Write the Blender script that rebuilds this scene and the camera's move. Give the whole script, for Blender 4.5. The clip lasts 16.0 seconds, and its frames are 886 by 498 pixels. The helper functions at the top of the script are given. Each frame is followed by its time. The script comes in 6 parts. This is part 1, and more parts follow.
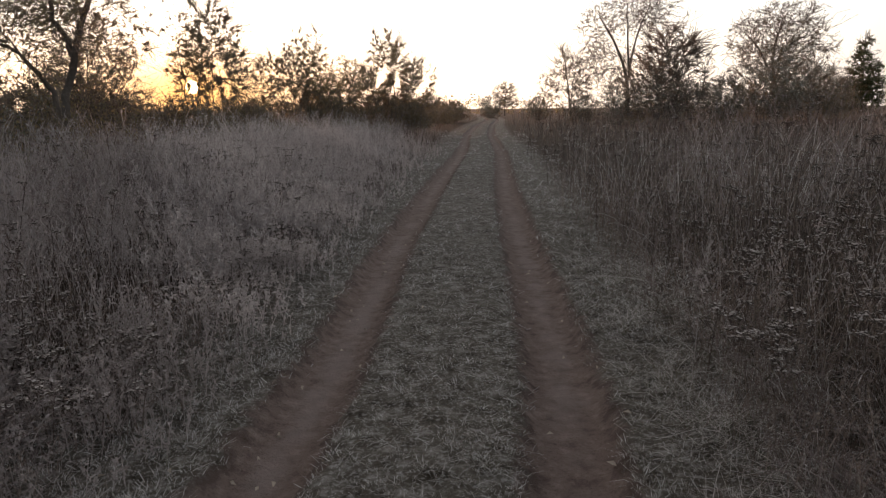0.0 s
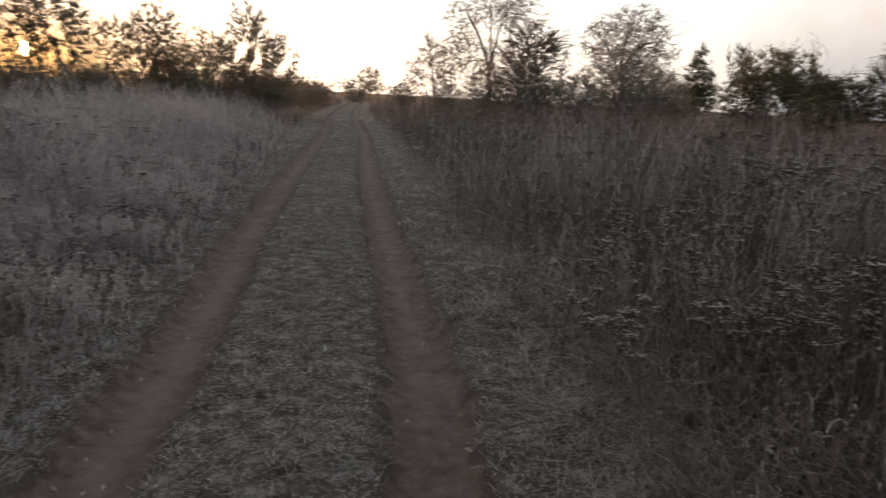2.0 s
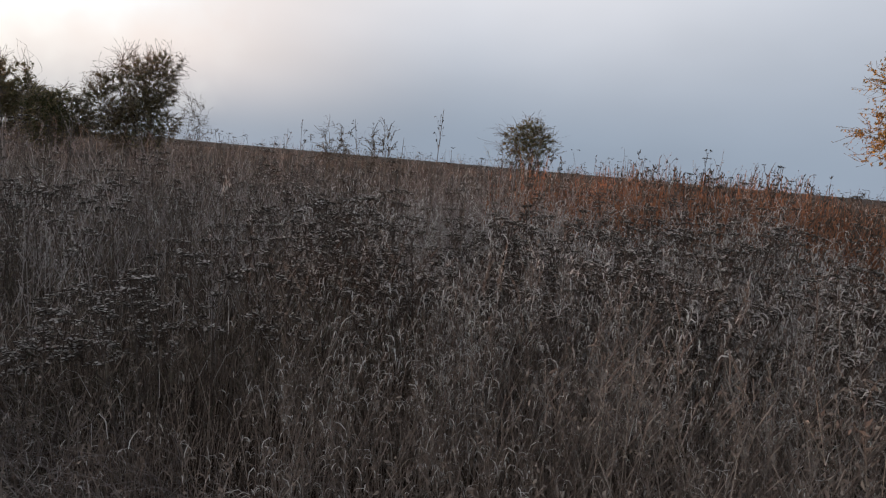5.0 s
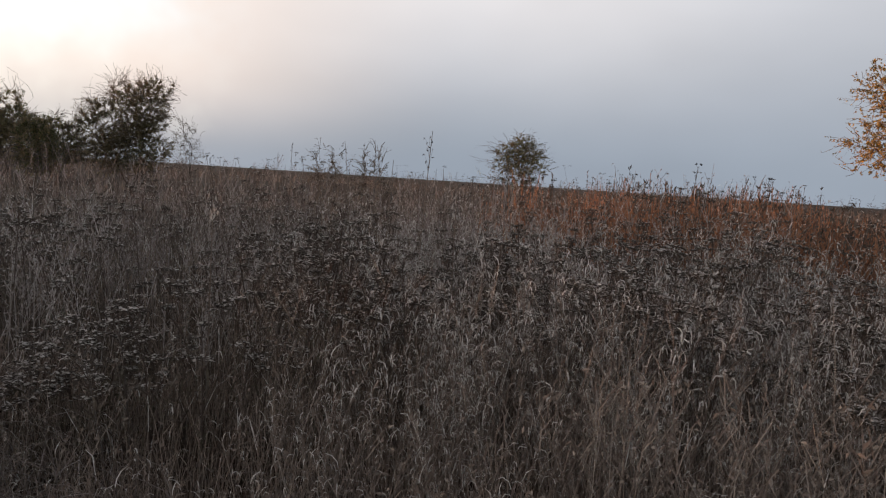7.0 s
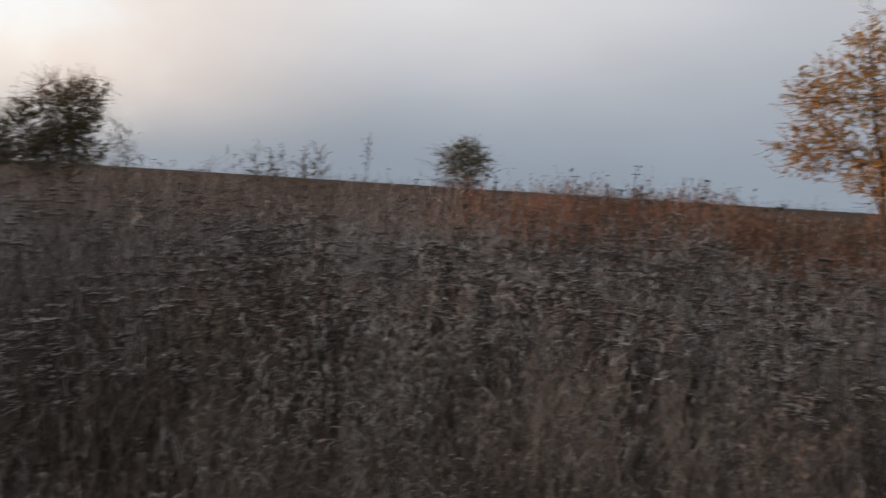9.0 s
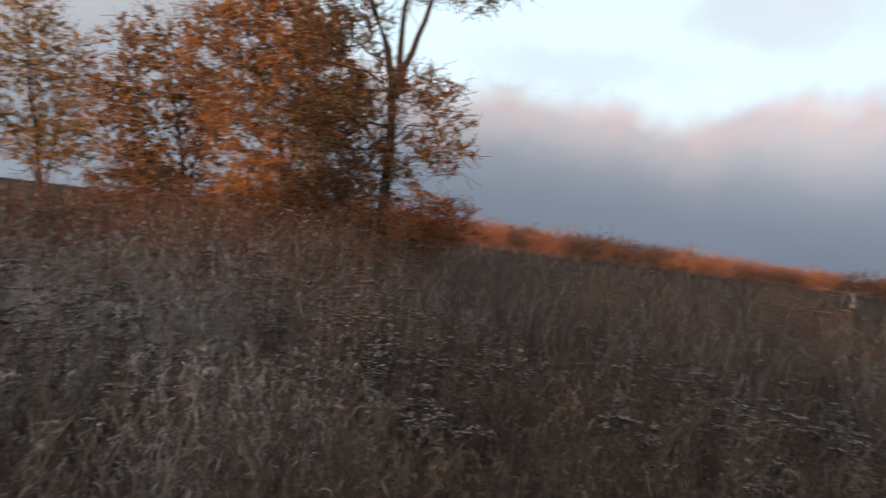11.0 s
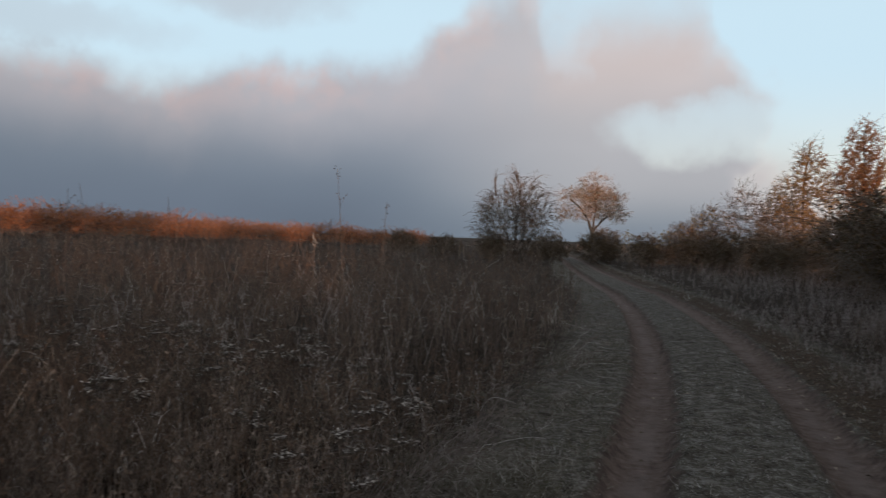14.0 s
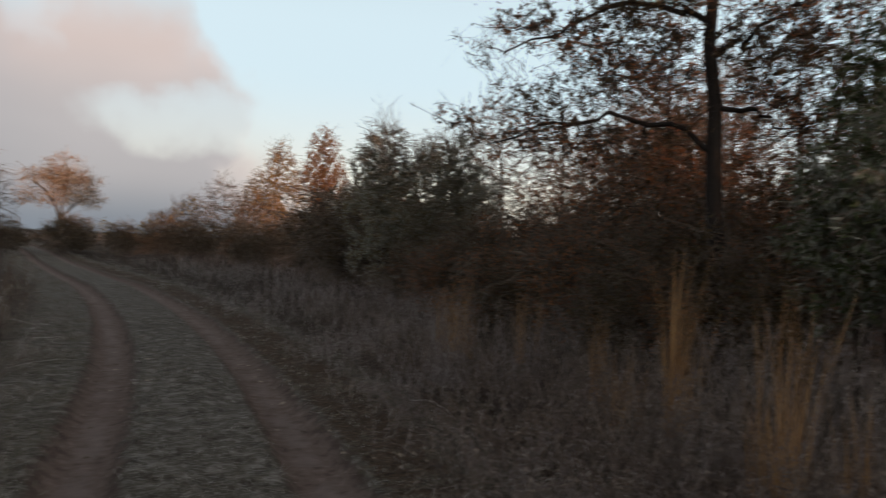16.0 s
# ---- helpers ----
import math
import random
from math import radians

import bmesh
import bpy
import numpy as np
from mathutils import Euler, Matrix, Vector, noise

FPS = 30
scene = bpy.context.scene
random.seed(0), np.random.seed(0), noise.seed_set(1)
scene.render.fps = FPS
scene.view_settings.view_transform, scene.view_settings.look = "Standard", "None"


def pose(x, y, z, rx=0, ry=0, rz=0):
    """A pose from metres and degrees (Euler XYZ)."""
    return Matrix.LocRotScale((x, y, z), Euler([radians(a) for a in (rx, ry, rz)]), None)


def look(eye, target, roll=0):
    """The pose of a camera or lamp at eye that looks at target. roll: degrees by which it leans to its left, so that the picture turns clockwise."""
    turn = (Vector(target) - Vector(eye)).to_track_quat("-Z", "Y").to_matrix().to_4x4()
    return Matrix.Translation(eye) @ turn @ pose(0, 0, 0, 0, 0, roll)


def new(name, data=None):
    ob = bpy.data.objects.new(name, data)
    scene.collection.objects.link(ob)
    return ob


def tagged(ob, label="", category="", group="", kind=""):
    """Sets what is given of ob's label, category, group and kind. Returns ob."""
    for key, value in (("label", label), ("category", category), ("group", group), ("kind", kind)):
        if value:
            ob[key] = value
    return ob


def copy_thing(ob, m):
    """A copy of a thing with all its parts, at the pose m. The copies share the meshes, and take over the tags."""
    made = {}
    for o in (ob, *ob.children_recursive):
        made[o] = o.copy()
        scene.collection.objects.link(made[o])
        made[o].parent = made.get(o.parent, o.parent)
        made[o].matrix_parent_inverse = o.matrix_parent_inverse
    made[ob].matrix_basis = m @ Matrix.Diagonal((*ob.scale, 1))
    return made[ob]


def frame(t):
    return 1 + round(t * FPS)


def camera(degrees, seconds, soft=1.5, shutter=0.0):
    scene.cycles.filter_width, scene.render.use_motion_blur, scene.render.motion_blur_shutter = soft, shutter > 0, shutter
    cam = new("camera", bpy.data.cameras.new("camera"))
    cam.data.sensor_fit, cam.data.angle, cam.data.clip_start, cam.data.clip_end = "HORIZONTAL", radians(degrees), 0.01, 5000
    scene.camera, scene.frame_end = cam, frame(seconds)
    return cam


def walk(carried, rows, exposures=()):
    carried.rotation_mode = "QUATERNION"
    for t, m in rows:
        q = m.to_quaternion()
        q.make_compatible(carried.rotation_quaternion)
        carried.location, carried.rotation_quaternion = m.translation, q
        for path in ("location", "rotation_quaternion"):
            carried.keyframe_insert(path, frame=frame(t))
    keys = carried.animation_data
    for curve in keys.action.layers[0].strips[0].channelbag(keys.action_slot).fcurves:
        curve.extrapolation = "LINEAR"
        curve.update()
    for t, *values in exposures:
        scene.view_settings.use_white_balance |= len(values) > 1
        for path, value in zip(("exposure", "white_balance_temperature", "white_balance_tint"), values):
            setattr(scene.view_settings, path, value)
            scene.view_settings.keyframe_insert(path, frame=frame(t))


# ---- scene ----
# ---------------------------------------------------------------- camera
cam = camera(65.1, 16.0, soft=1.2, shutter=0.35)
# seconds, eye x, y, z, heading clockwise from +y, pitch, lean to the left
PATH = [
    (0, 0.000, -0.000, 1.600, 0.00, -11.42, -0.47),
    (0.5, -0.003, -0.001, 1.596, -0.65, -11.55, -0.84),
    (1, -0.002, 0.002, 1.602, -0.08, -11.56, 0.16),
    (1.5, 0.022, 0.019, 1.590, 3.95, -11.19, 1.01),
    (2, 0.018, 0.112, 1.569, 11.64, -12.34, 3.07),
    (2.5, 0.171, -0.072, 1.558, 25.55, -9.87, 2.87),
    (3, -0.042, -0.001, 1.617, 47.76, -6.20, 0.32),
    (3.5, -0.073, 0.140, 1.622, 66.78, -7.47, 1.69),
    (6, -0.029, 0.197, 1.615, 69.64, -7.06, 5.35),
    (6.5, -0.019, 0.188, 1.627, 69.43, -7.61, 4.51),
    (7, -0.022, 0.185, 1.646, 69.91, -5.65, 3.70),
    (7.5, -0.007, 0.225, 1.643, 68.58, -4.73, 3.74),
    (8, -0.058, 0.298, 1.635, 58.30, -5.57, 3.15),
    (8.5, -0.064, 0.307, 1.628, 61.08, -5.82, 3.74),
    (9, 0.088, 0.175, 1.643, 74.32, -5.15, 3.59),
    (9.5, 0.155, 0.023, 1.638, 86.11, -2.66, 4.28),
    (10, 0.084, -0.072, 1.664, 102.54, -2.91, 4.12),
    (10.2, 0.100, -0.077, 1.695, 110.29, -3.45, 5.73),
    (12.3, 0.093, -0.031, 1.583, 158.70, 0.64, 1.05),
    (12.5, 0.097, -0.042, 1.576, 159.51, 0.23, 1.29),
    (13, 0.064, -0.041, 1.581, 163.69, 0.31, 1.84),
    (13.5, 0.017, -0.028, 1.570, 170.61, -0.50, 2.32),
    (14, -0.032, 0.002, 1.591, 177.01, -1.03, 2.14),
    (14.5, -0.064, -0.083, 1.540, 185.55, -0.81, 2.75),
    (15, -0.129, -0.080, 1.529, 195.84, -1.47, 2.63),
    (15.5, -0.178, -0.056, 1.521, 205.55, -0.55, 1.47),
    (16, -0.253, 0.045, 1.537, 217.85, -0.03, 2.77),
]


def gaze(x, y, z, heading, pitch, lean):
    h, p = radians(heading), radians(pitch)
    way = Vector((math.sin(h) * math.cos(p), math.cos(h) * math.cos(p), math.sin(p)))
    eye = Vector((x, y, z))
    return look(eye, eye + way, lean)


walk(cam, [(row[0], gaze(*row[1:])) for row in PATH], exposures=[(0, 0.05, 6650, 13), (2.0, 0.05, 6600, 12), (2.5, 0.1, 6350, 10), (3.0, -0.3, 6000, 9), (3.5, 0.02, 5600, 8), (6, 0.15, 6500, 11), (7.5, 0.12, 6500, 11), (8.5, -0.24, 6550, 11), (9.0, 0.0, 6450, 10), (9.5, -0.1, 6400, 9), (10, 0.25, 6600, 12), (12.5, -0.35, 6200, 7), (14.5, -0.43, 6300, 8), (15.0, -0.5, 6450, 8), (16, -0.3, 6700, 10)])

# ---------------------------------------------------------------- sky, sun
SUN_AZ, SUN_EL = 340.7, 1.75
sun_way = Vector((math.sin(radians(SUN_AZ)) * math.cos(radians(SUN_EL)),
                  math.cos(radians(SUN_AZ)) * math.cos(radians(SUN_EL)), math.sin(radians(SUN_EL))))


class Graph:
    """Short hand for wiring shader nodes."""

    def __init__(self, tree):
        self.tree = tree
        tree.nodes.clear()

    def node(self, kind):
        return self.tree.nodes.new(kind)

    def put(self, socket, value):
        if hasattr(value, "is_output"):
            self.tree.links.new(value, socket)
        elif value is not None:
            socket.default_value = value

    def math(self, op, a, b=None, c=None, clamp=False):
        n = self.node("ShaderNodeMath")
        n.operation, n.use_clamp = op, clamp
        for k, v in enumerate((a, b, c)):
            self.put(n.inputs[k], v)
        return n.outputs[0]

    def vmath(self, op, a, b=None):
        n = self.node("ShaderNodeVectorMath")
        n.operation = op
        self.put(n.inputs[0], a)
        self.put(n.inputs[1], b)
        return n.outputs["Value"] if op in ("DOT_PRODUCT", "LENGTH") else n.outputs["Vector"]

    def ramp_range(self, x, lo, hi, a=0.0, b=1.0):
        n = self.node("ShaderNodeMapRange")
        n.interpolation_type = "SMOOTHSTEP"
        for k, v in enumerate((x, lo, hi, a, b)):
            self.put(n.inputs[k], v)
        return n.outputs[0]

    def mix(self, f, a, b, blend="MIX"):
        n = self.node("ShaderNodeMix")
        n.data_type, n.blend_type = "RGBA", blend
        self.put(n.inputs[0], f)
        for k, v in ((6, a), (7, b)):
            self.put(n.inputs[k], (*v, 1) if isinstance(v, tuple) and len(v) == 3 else v)
        return n.outputs[2]

    def noise(self, vector, scale, detail=3.0, rough=0.55):
        n = self.node("ShaderNodeTexNoise")
        self.put(n.inputs["Vector"], vector)
        self.put(n.inputs["Scale"], scale)
        self.put(n.inputs["Detail"], detail)
        self.put(n.inputs["Roughness"], rough)
        return n.outputs["Fac"]

    def ramp(self, f, stops, ease="EASE"):
        n = self.node("ShaderNodeValToRGB")
        n.color_ramp.interpolation = ease
        stops = stops if len(stops) > 1 else [(0.0, stops[0][1]), (1.0, stops[0][1])]
        e = n.color_ramp.elements
        while len(e) < len(stops):
            e.new(0.5)
        for k, (at, col) in enumerate(stops):
            e[k].position = at
            e[k].color = (*col, 1) if isinstance(col, tuple) else (col, col, col, 1)
        self.put(n.inputs[0], f)
        return n.outputs[0]


world = bpy.data.worlds.new("morning_sky")
scene.world = world
world.use_nodes = True
g = Graph(world.node_tree)
way = g.node("ShaderNodeTexCoord").outputs["Generated"]
xyz = g.node("ShaderNodeSeparateXYZ")
g.put(xyz.inputs[0], way)
vx, vy, vz = xyz.outputs
el = g.math("MULTIPLY", g.math("ARCSINE", vz), 57.2958)
az = g.math("FRACT", g.math("ADD", g.math("DIVIDE", g.math("ARCTAN2", vx, vy), 2 * math.pi), 1.0))
sky = g.node("ShaderNodeTexSky")
sky.sky_type, sky.sun_disc, sky.sun_elevation, sky.sun_rotation = "NISHITA", False, radians(SUN_EL), radians(SUN_AZ)
sky.air_density, sky.dust_density, sky.ozone_density = 1.0, 1.5, 1.5
toward = g.math("MAXIMUM", g.vmath("DOT_PRODUCT", way, tuple(sun_way)), 0.0)
# clear morning air: pale blue, cream towards the horizon, over the scattering sky
clear = g.mix(g.ramp_range(el, -1.0, 14.0), (1.1, 1.02, 0.84), (0.80, 1.0, 1.12))
clear = g.mix(g.ramp_range(el, 17.0, 40.0), clear, (0.21, 0.19, 0.185))
rosy = g.math("MULTIPLY", g.ramp_range(az, 0.70, 0.78), g.ramp_range(az, 0.86, 0.92, 1.0, 0.0))
clear = g.mix(g.math("MULTIPLY", rosy, 0.9), clear, g.mix(g.ramp_range(el, 2.0, 45.0), (0.80, 0.62, 0.52), (0.30, 0.26, 0.25)))
clear = g.mix(0.03, clear, sky.outputs[0], "ADD")
# cloud bank whose top rises and falls round the horizon
soft_noise = g.noise(way, 4.2, 4.0, 0.5)
fine_noise = g.noise(way, 11.0, 4.0, 0.55)
bent_az = g.math("ADD", az, g.math("MULTIPLY", g.math("SUBTRACT", g.noise(way, 9.0, 3.0, 0.5), 0.5), g.ramp_range(az, 0.30, 0.40, 0.07, 0.03)))
# height of the cloud tops in degrees, by compass bearing
TOPS = [(0, 0), (25, 0.7), (36, 6), (54, 29), (72, 36), (104, 30), (122, 18), (134, 11.5), (141, 11.4), (151, 12.3), (154.5, 10.6), (157, 11.7), (162, 13.0), (165, 12.1),
        (170, 13.6), (173.6, 14.6), (176.4, 17.5), (179, 20), (183, 20.5), (185.6, 19), (187.6, 16.8), (190, 17), (194.6, 18.4), (198, 17.4), (199.4, 13.5), (201, 8.0), (205, 5.5), (210, 2.5), (217, 0)]
top = g.ramp(bent_az, [(deg / 360, tall / 36) for deg, tall in TOPS], "LINEAR")
top_el = g.math("MULTIPLY", top, 36.0)
lumpy = g.ramp_range(az, 0.30, 0.38, 9.0, 4.0)
edge = g.math("ADD", top_el, g.math("MULTIPLY", g.math("SUBTRACT", soft_noise, 0.5), lumpy))
edge = g.math("ADD", edge, g.math("MULTIPLY", g.math("SUBTRACT", fine_noise, 0.5), g.math("MULTIPLY", lumpy, 0.9)))
sunward = g.math("MULTIPLY", g.ramp_range(az, 0.17, 0.29, 1.0, 0.0), g.ramp_range(az, 0.0, 0.05))
gap = g.math("SUBTRACT", edge, el)
veil = g.math("ADD", 1.7, g.math("ADD", g.math("MULTIPLY", sunward, 15.0), g.ramp_range(az, 0.47, 0.53, 0.0, 2.4)))
bank = g.ramp_range(g.math("DIVIDE", gap, veil), -0.9, 1.1)


def puff(deg, tall, wide_deg, high_deg):
    """A soft-edged lens of sky round a bearing and height, torn by noise."""
    dx = g.math("DIVIDE", g.math("SUBTRACT", g.math("MULTIPLY", bent_az, 360.0), deg), wide_deg)
    dy = g.math("DIVIDE", g.math("SUBTRACT", g.math("ADD", el, g.math("MULTIPLY", g.math("SUBTRACT", fine_noise, 0.5), 5.0)), tall), high_deg)
    return g.ramp_range(g.math("ADD", g.math("MULTIPLY", dx, dx), g.math("MULTIPLY", dy, dy)), 0.0, 1.0, 1.0, 0.0)


# rents in the cloud and thin wisps above it
rent = g.math("ADD", puff(199.0, 9.0, 9.5, 3.0), g.math("MULTIPLY", puff(187.8, 16.5, 2.6, 4.0), 0.45), clamp=True)
bank = g.math("MULTIPLY", bank, g.math("SUBTRACT", 1.0, g.math("MULTIPLY", rent, 0.68)))
wisp = g.math("ADD", g.math("MULTIPLY", puff(161.0, 18.6, 10.0, 3.4), 0.5), g.math("MULTIPLY", puff(146.0, 14.2, 12.0, 2.2), 0.35), clamp=True)
bank = g.math("ADD", bank, wisp, clamp=True)
depth = g.ramp_range(gap, 0.0, 8.0)
streak = g.noise(g.vmath("MULTIPLY", way, (3.0, 3.0, 7.0)), 1.0, 3.0, 0.45)
cloud = g.mix(depth, (0.58, 0.54, 0.56), (0.285, 0.33, 0.39))
haze_up = g.math("MULTIPLY", g.ramp_range(el, 1.0, 17.0), g.ramp_range(az, 0.29, 0.36, 1.0, 0.0))
cloud = g.mix(haze_up, cloud, g.mix(g.ramp_range(az, 0.20, 0.28), (0.78, 0.76, 0.765), (0.56, 0.575, 0.61)))
warm = g.math("MULTIPLY", g.ramp_range(az, 0.12, 0.20, 1.0, 0.0), g.ramp_range(el, 0.0, 8.0))
cloud = g.mix(g.math("MULTIPLY", warm, 0.75), cloud, (0.92, 0.78, 0.68))
haze_back = g.math("MULTIPLY", g.ramp_range(el, 2.0, 15.0), g.ramp_range(az, 0.36, 0.46))
cloud = g.mix(haze_back, cloud, (0.63, 0.60, 0.635))
base_dark = g.math("MULTIPLY", g.ramp_range(el, 0.0, 11.0, 1.0, 0.0), g.ramp_range(az, 0.33, 0.38))
cloud = g.mix(g.math("MULTIPLY", base_dark, g.ramp_range(az, 0.46, 0.52, 0.9, 0.0)), cloud, (0.175, 0.21, 0.27))
pink = g.math("MULTIPLY", g.ramp_range(az, 0.476, 0.50), g.ramp_range(g.noise(way, 5.5, 4.0, 0.5), 0.30, 0.58))
pink = g.math("MULTIPLY", pink, g.ramp_range(el, 8.0, 15.0))
rim = g.math("MULTIPLY", g.math("MULTIPLY", g.ramp_range(gap, -0.5, 1.0), g.ramp_range(gap, 1.0, 4.5, 1.0, 0.0)), g.math("MULTIPLY", g.ramp_range(az, 0.36, 0.43), g.ramp_range(fine_noise, 0.4, 0.6)))
cloud = g.mix(g.math("MULTIPLY", rim, 0.55), cloud, (0.86, 0.62, 0.58))
cloud = g.mix(g.math("MULTIPLY", pink, 0.65), cloud, (0.92, 0.67, 0.60))
pale = g.math("MULTIPLY", g.ramp_range(az, 0.475, 0.53), g.ramp_range(el, 0.0, 5.0))
cloud = g.mix(g.math("MULTIPLY", pale, 0.5), cloud, (0.82, 0.76, 0.745))
cloud = g.mix(g.ramp_range(el, 24.0, 60.0), cloud, (0.20, 0.18, 0.175))
tone = g.math("ADD", 0.86, g.math("MULTIPLY", streak, 0.28))
grey = g.node("ShaderNodeCombineColor")
for k in range(3):
    g.put(grey.inputs[k], tone)
cloud = g.mix(1.0, cloud, grey.outputs[0], "MULTIPLY")
colour = g.mix(bank, clear, cloud)
# light through thin air round the sun
wide = g.math("MULTIPLY", g.math("POWER", toward, 5.0), g.ramp_range(el, 12.0, 50.0, 1.0, 0.15))
mid = g.math("POWER", toward, 26.0)
near_sun = g.math("POWER", toward, 900.0)
disc = g.ramp_range(toward, math.cos(radians(0.55)), math.cos(radians(0.35)))
thin = g.math("SUBTRACT", 1.0, g.math("MULTIPLY", bank, 0.2))
low = g.ramp_range(el, 0.0, 7.0)
colour = g.mix(g.math("MULTIPLY", wide, thin), colour, (0.95, 0.72, 0.52), "ADD")
colour = g.mix(g.math("MULTIPLY", g.math("POWER", toward, 1.6), g.ramp_range(el, 12.0, 40.0, 1.0, 0.1)), colour, (0.24, 0.17, 0.11), "ADD")
colour = g.mix(g.math("MULTIPLY", mid, thin), colour, g.mix(low, (1.1, 0.62, 0.22), (1.1, 0.95, 0.75)), "ADD")
colour = g.mix(g.math("MULTIPLY", g.math("MULTIPLY", g.math("POWER", toward, 60.0), g.ramp_range(el, 1.0, 7.0, 1.0, 0.0)), 0.95), colour, (1.25, 0.70, 0.22))
colour = g.mix(near_sun, colour, (0.9, 0.35, 0.06), "ADD")
colour = g.mix(disc, colour, (14.0, 9.0, 4.0), "ADD")
back = g.node("ShaderNodeBackground")
g.put(back.inputs[0], colour)
g.put(back.inputs[1], 1.0)
out = g.node("ShaderNodeOutputWorld")
g.put(out.inputs[0], back.outputs[0])

lamp = bpy.data.lights.new("sun", "SUN")
lamp.energy, lamp.angle, lamp.color = 4.6, radians(0.6), (1.0, 0.51, 0.30)
sun = new("sun", lamp)
sun.matrix_world = look(sun_way * 50, (0, 0, 0))

# ---------------------------------------------------------------- materials


def stuff_material(name, colours, rough=0.85, through_light=0.0, grain=40.0, frost=0.0, patch=0.7, bump=0.0, wear=0.35):
    """Colours by island, shifted by grain and by patches a few metres wide; frost as pale clots."""
    m = bpy.data.materials.new(name)
    m.use_nodes = True
    n = Graph(m.node_tree)
    place = n.node("ShaderNodeTexCoord").outputs["Object"]
    island = n.node("ShaderNodeNewGeometry").outputs["Random Per Island"]
    stops = [(k / max(1, len(colours) - 1), c) for k, c in enumerate(colours)]
    col = n.ramp(island, stops, "LINEAR")
    fine = n.noise(place, grain, 4.0, 0.6)
    broad = n.noise(place, patch, 3.0, 0.5)
    shade = n.math("ADD", n.math("MULTIPLY", n.math("SUBTRACT", fine, 0.5), wear * 2.0), 1.0)
    shade = n.math("ADD", shade, n.math("MULTIPLY", n.math("SUBTRACT", broad, 0.5), wear * 1.6))
    tone = n.node("ShaderNodeCombineColor")
    for k in range(3):
        n.put(tone.inputs[k], shade)
    col = n.mix(1.0, col, tone.outputs[0], "MULTIPLY")
    if frost:
        clots = n.math("MULTIPLY", n.ramp_range(n.noise(place, grain * 1.7, 3.0, 0.6), 0.48, 0.66),
                       n.ramp_range(n.noise(place, patch * 1.3, 2.0, 0.5), 0.36, 0.62), clamp=True)
        col = n.mix(n.math("MULTIPLY", clots, frost), col, (0.50, 0.48, 0.475))
    surface = n.node("ShaderNodeBsdfPrincipled")
    n.put(surface.inputs["Base Color"], col)
    n.put(surface.inputs["Roughness"], rough)
    n.put(surface.inputs["Specular IOR Level"], 0.25)
    if bump:
        b = n.node("ShaderNodeBump")
        n.put(b.inputs["Height"], fine)
        n.put(b.inputs["Strength"], bump)
        n.put(b.inputs["Distance"], 0.02)
        n.put(surface.inputs["Normal"], b.outputs[0])
    shader = surface.outputs[0]
    if through_light:
        t = n.node("ShaderNodeBsdfTranslucent")
        n.put(t.inputs[0], col)
        mixed = n.node("ShaderNodeMixShader")
        n.put(mixed.inputs[0], through_light)
        n.put(mixed.inputs[1], shader)
        n.put(mixed.inputs[2], t.outputs[0])
        shader = mixed.outputs[0]
    end = n.node("ShaderNodeOutputMaterial")
    n.put(end.inputs[0], shader)
    return m


M_STEM = stuff_material("dry_stem", [(0.135, 0.105, 0.091), (0.28, 0.229, 0.198), (0.165, 0.134, 0.117), (0.42, 0.36, 0.312)], frost=0.35, through_light=0.15)
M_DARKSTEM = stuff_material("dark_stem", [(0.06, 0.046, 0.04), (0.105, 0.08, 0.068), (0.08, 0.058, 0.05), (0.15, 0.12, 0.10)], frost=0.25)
M_HEAD = stuff_material("seed_head", [(0.055, 0.046, 0.04), (0.115, 0.096, 0.08), (0.08, 0.07, 0.062)], frost=0.15)
M_RIME = stuff_material("rimed_head", [(0.28, 0.26, 0.245), (0.52, 0.50, 0.48), (0.20, 0.18, 0.168)], frost=0.6)
M_DEADLEAF = stuff_material("withered_leaf", [(0.08, 0.064, 0.05), (0.14, 0.112, 0.086), (0.075, 0.072, 0.052)], frost=0.4, through_light=0.2)
M_STRAW = stuff_material("dry_grass", [(0.13, 0.097, 0.08), (0.265, 0.207, 0.172), (0.175, 0.136, 0.117), (0.40, 0.34, 0.29)], frost=0.4, through_light=0.35)
M_GREYWEED = stuff_material("grey_weed", [(0.28, 0.245, 0.235), (0.48, 0.445, 0.44), (0.35, 0.32, 0.315)], frost=0.7, through_light=0.55)
M_RIMEWEED = stuff_material("rimed_weed", [(0.45, 0.41, 0.40), (0.66, 0.62, 0.61), (0.54, 0.50, 0.49)], frost=0.7, through_light=0.6)
M_RUST = stuff_material("rust_weed", [(0.27, 0.112, 0.06), (0.37, 0.18, 0.10), (0.14, 0.078, 0.055)], frost=0.18)
M_BROWNWEED = stuff_material("brown_weed", [(0.11, 0.078, 0.06), (0.195, 0.14, 0.108), (0.095, 0.073, 0.06)], frost=0.3, through_light=0.2)
M_TURF = stuff_material("frosted_turf", [(0.15, 0.13, 0.105), (0.60, 0.60, 0.605), (0.85, 0.86, 0.88), (0.22, 0.19, 0.155), (0.74, 0.745, 0.755), (0.24, 0.25, 0.19)], frost=0.6, through_light=0.3, patch=3.2, wear=0.55)
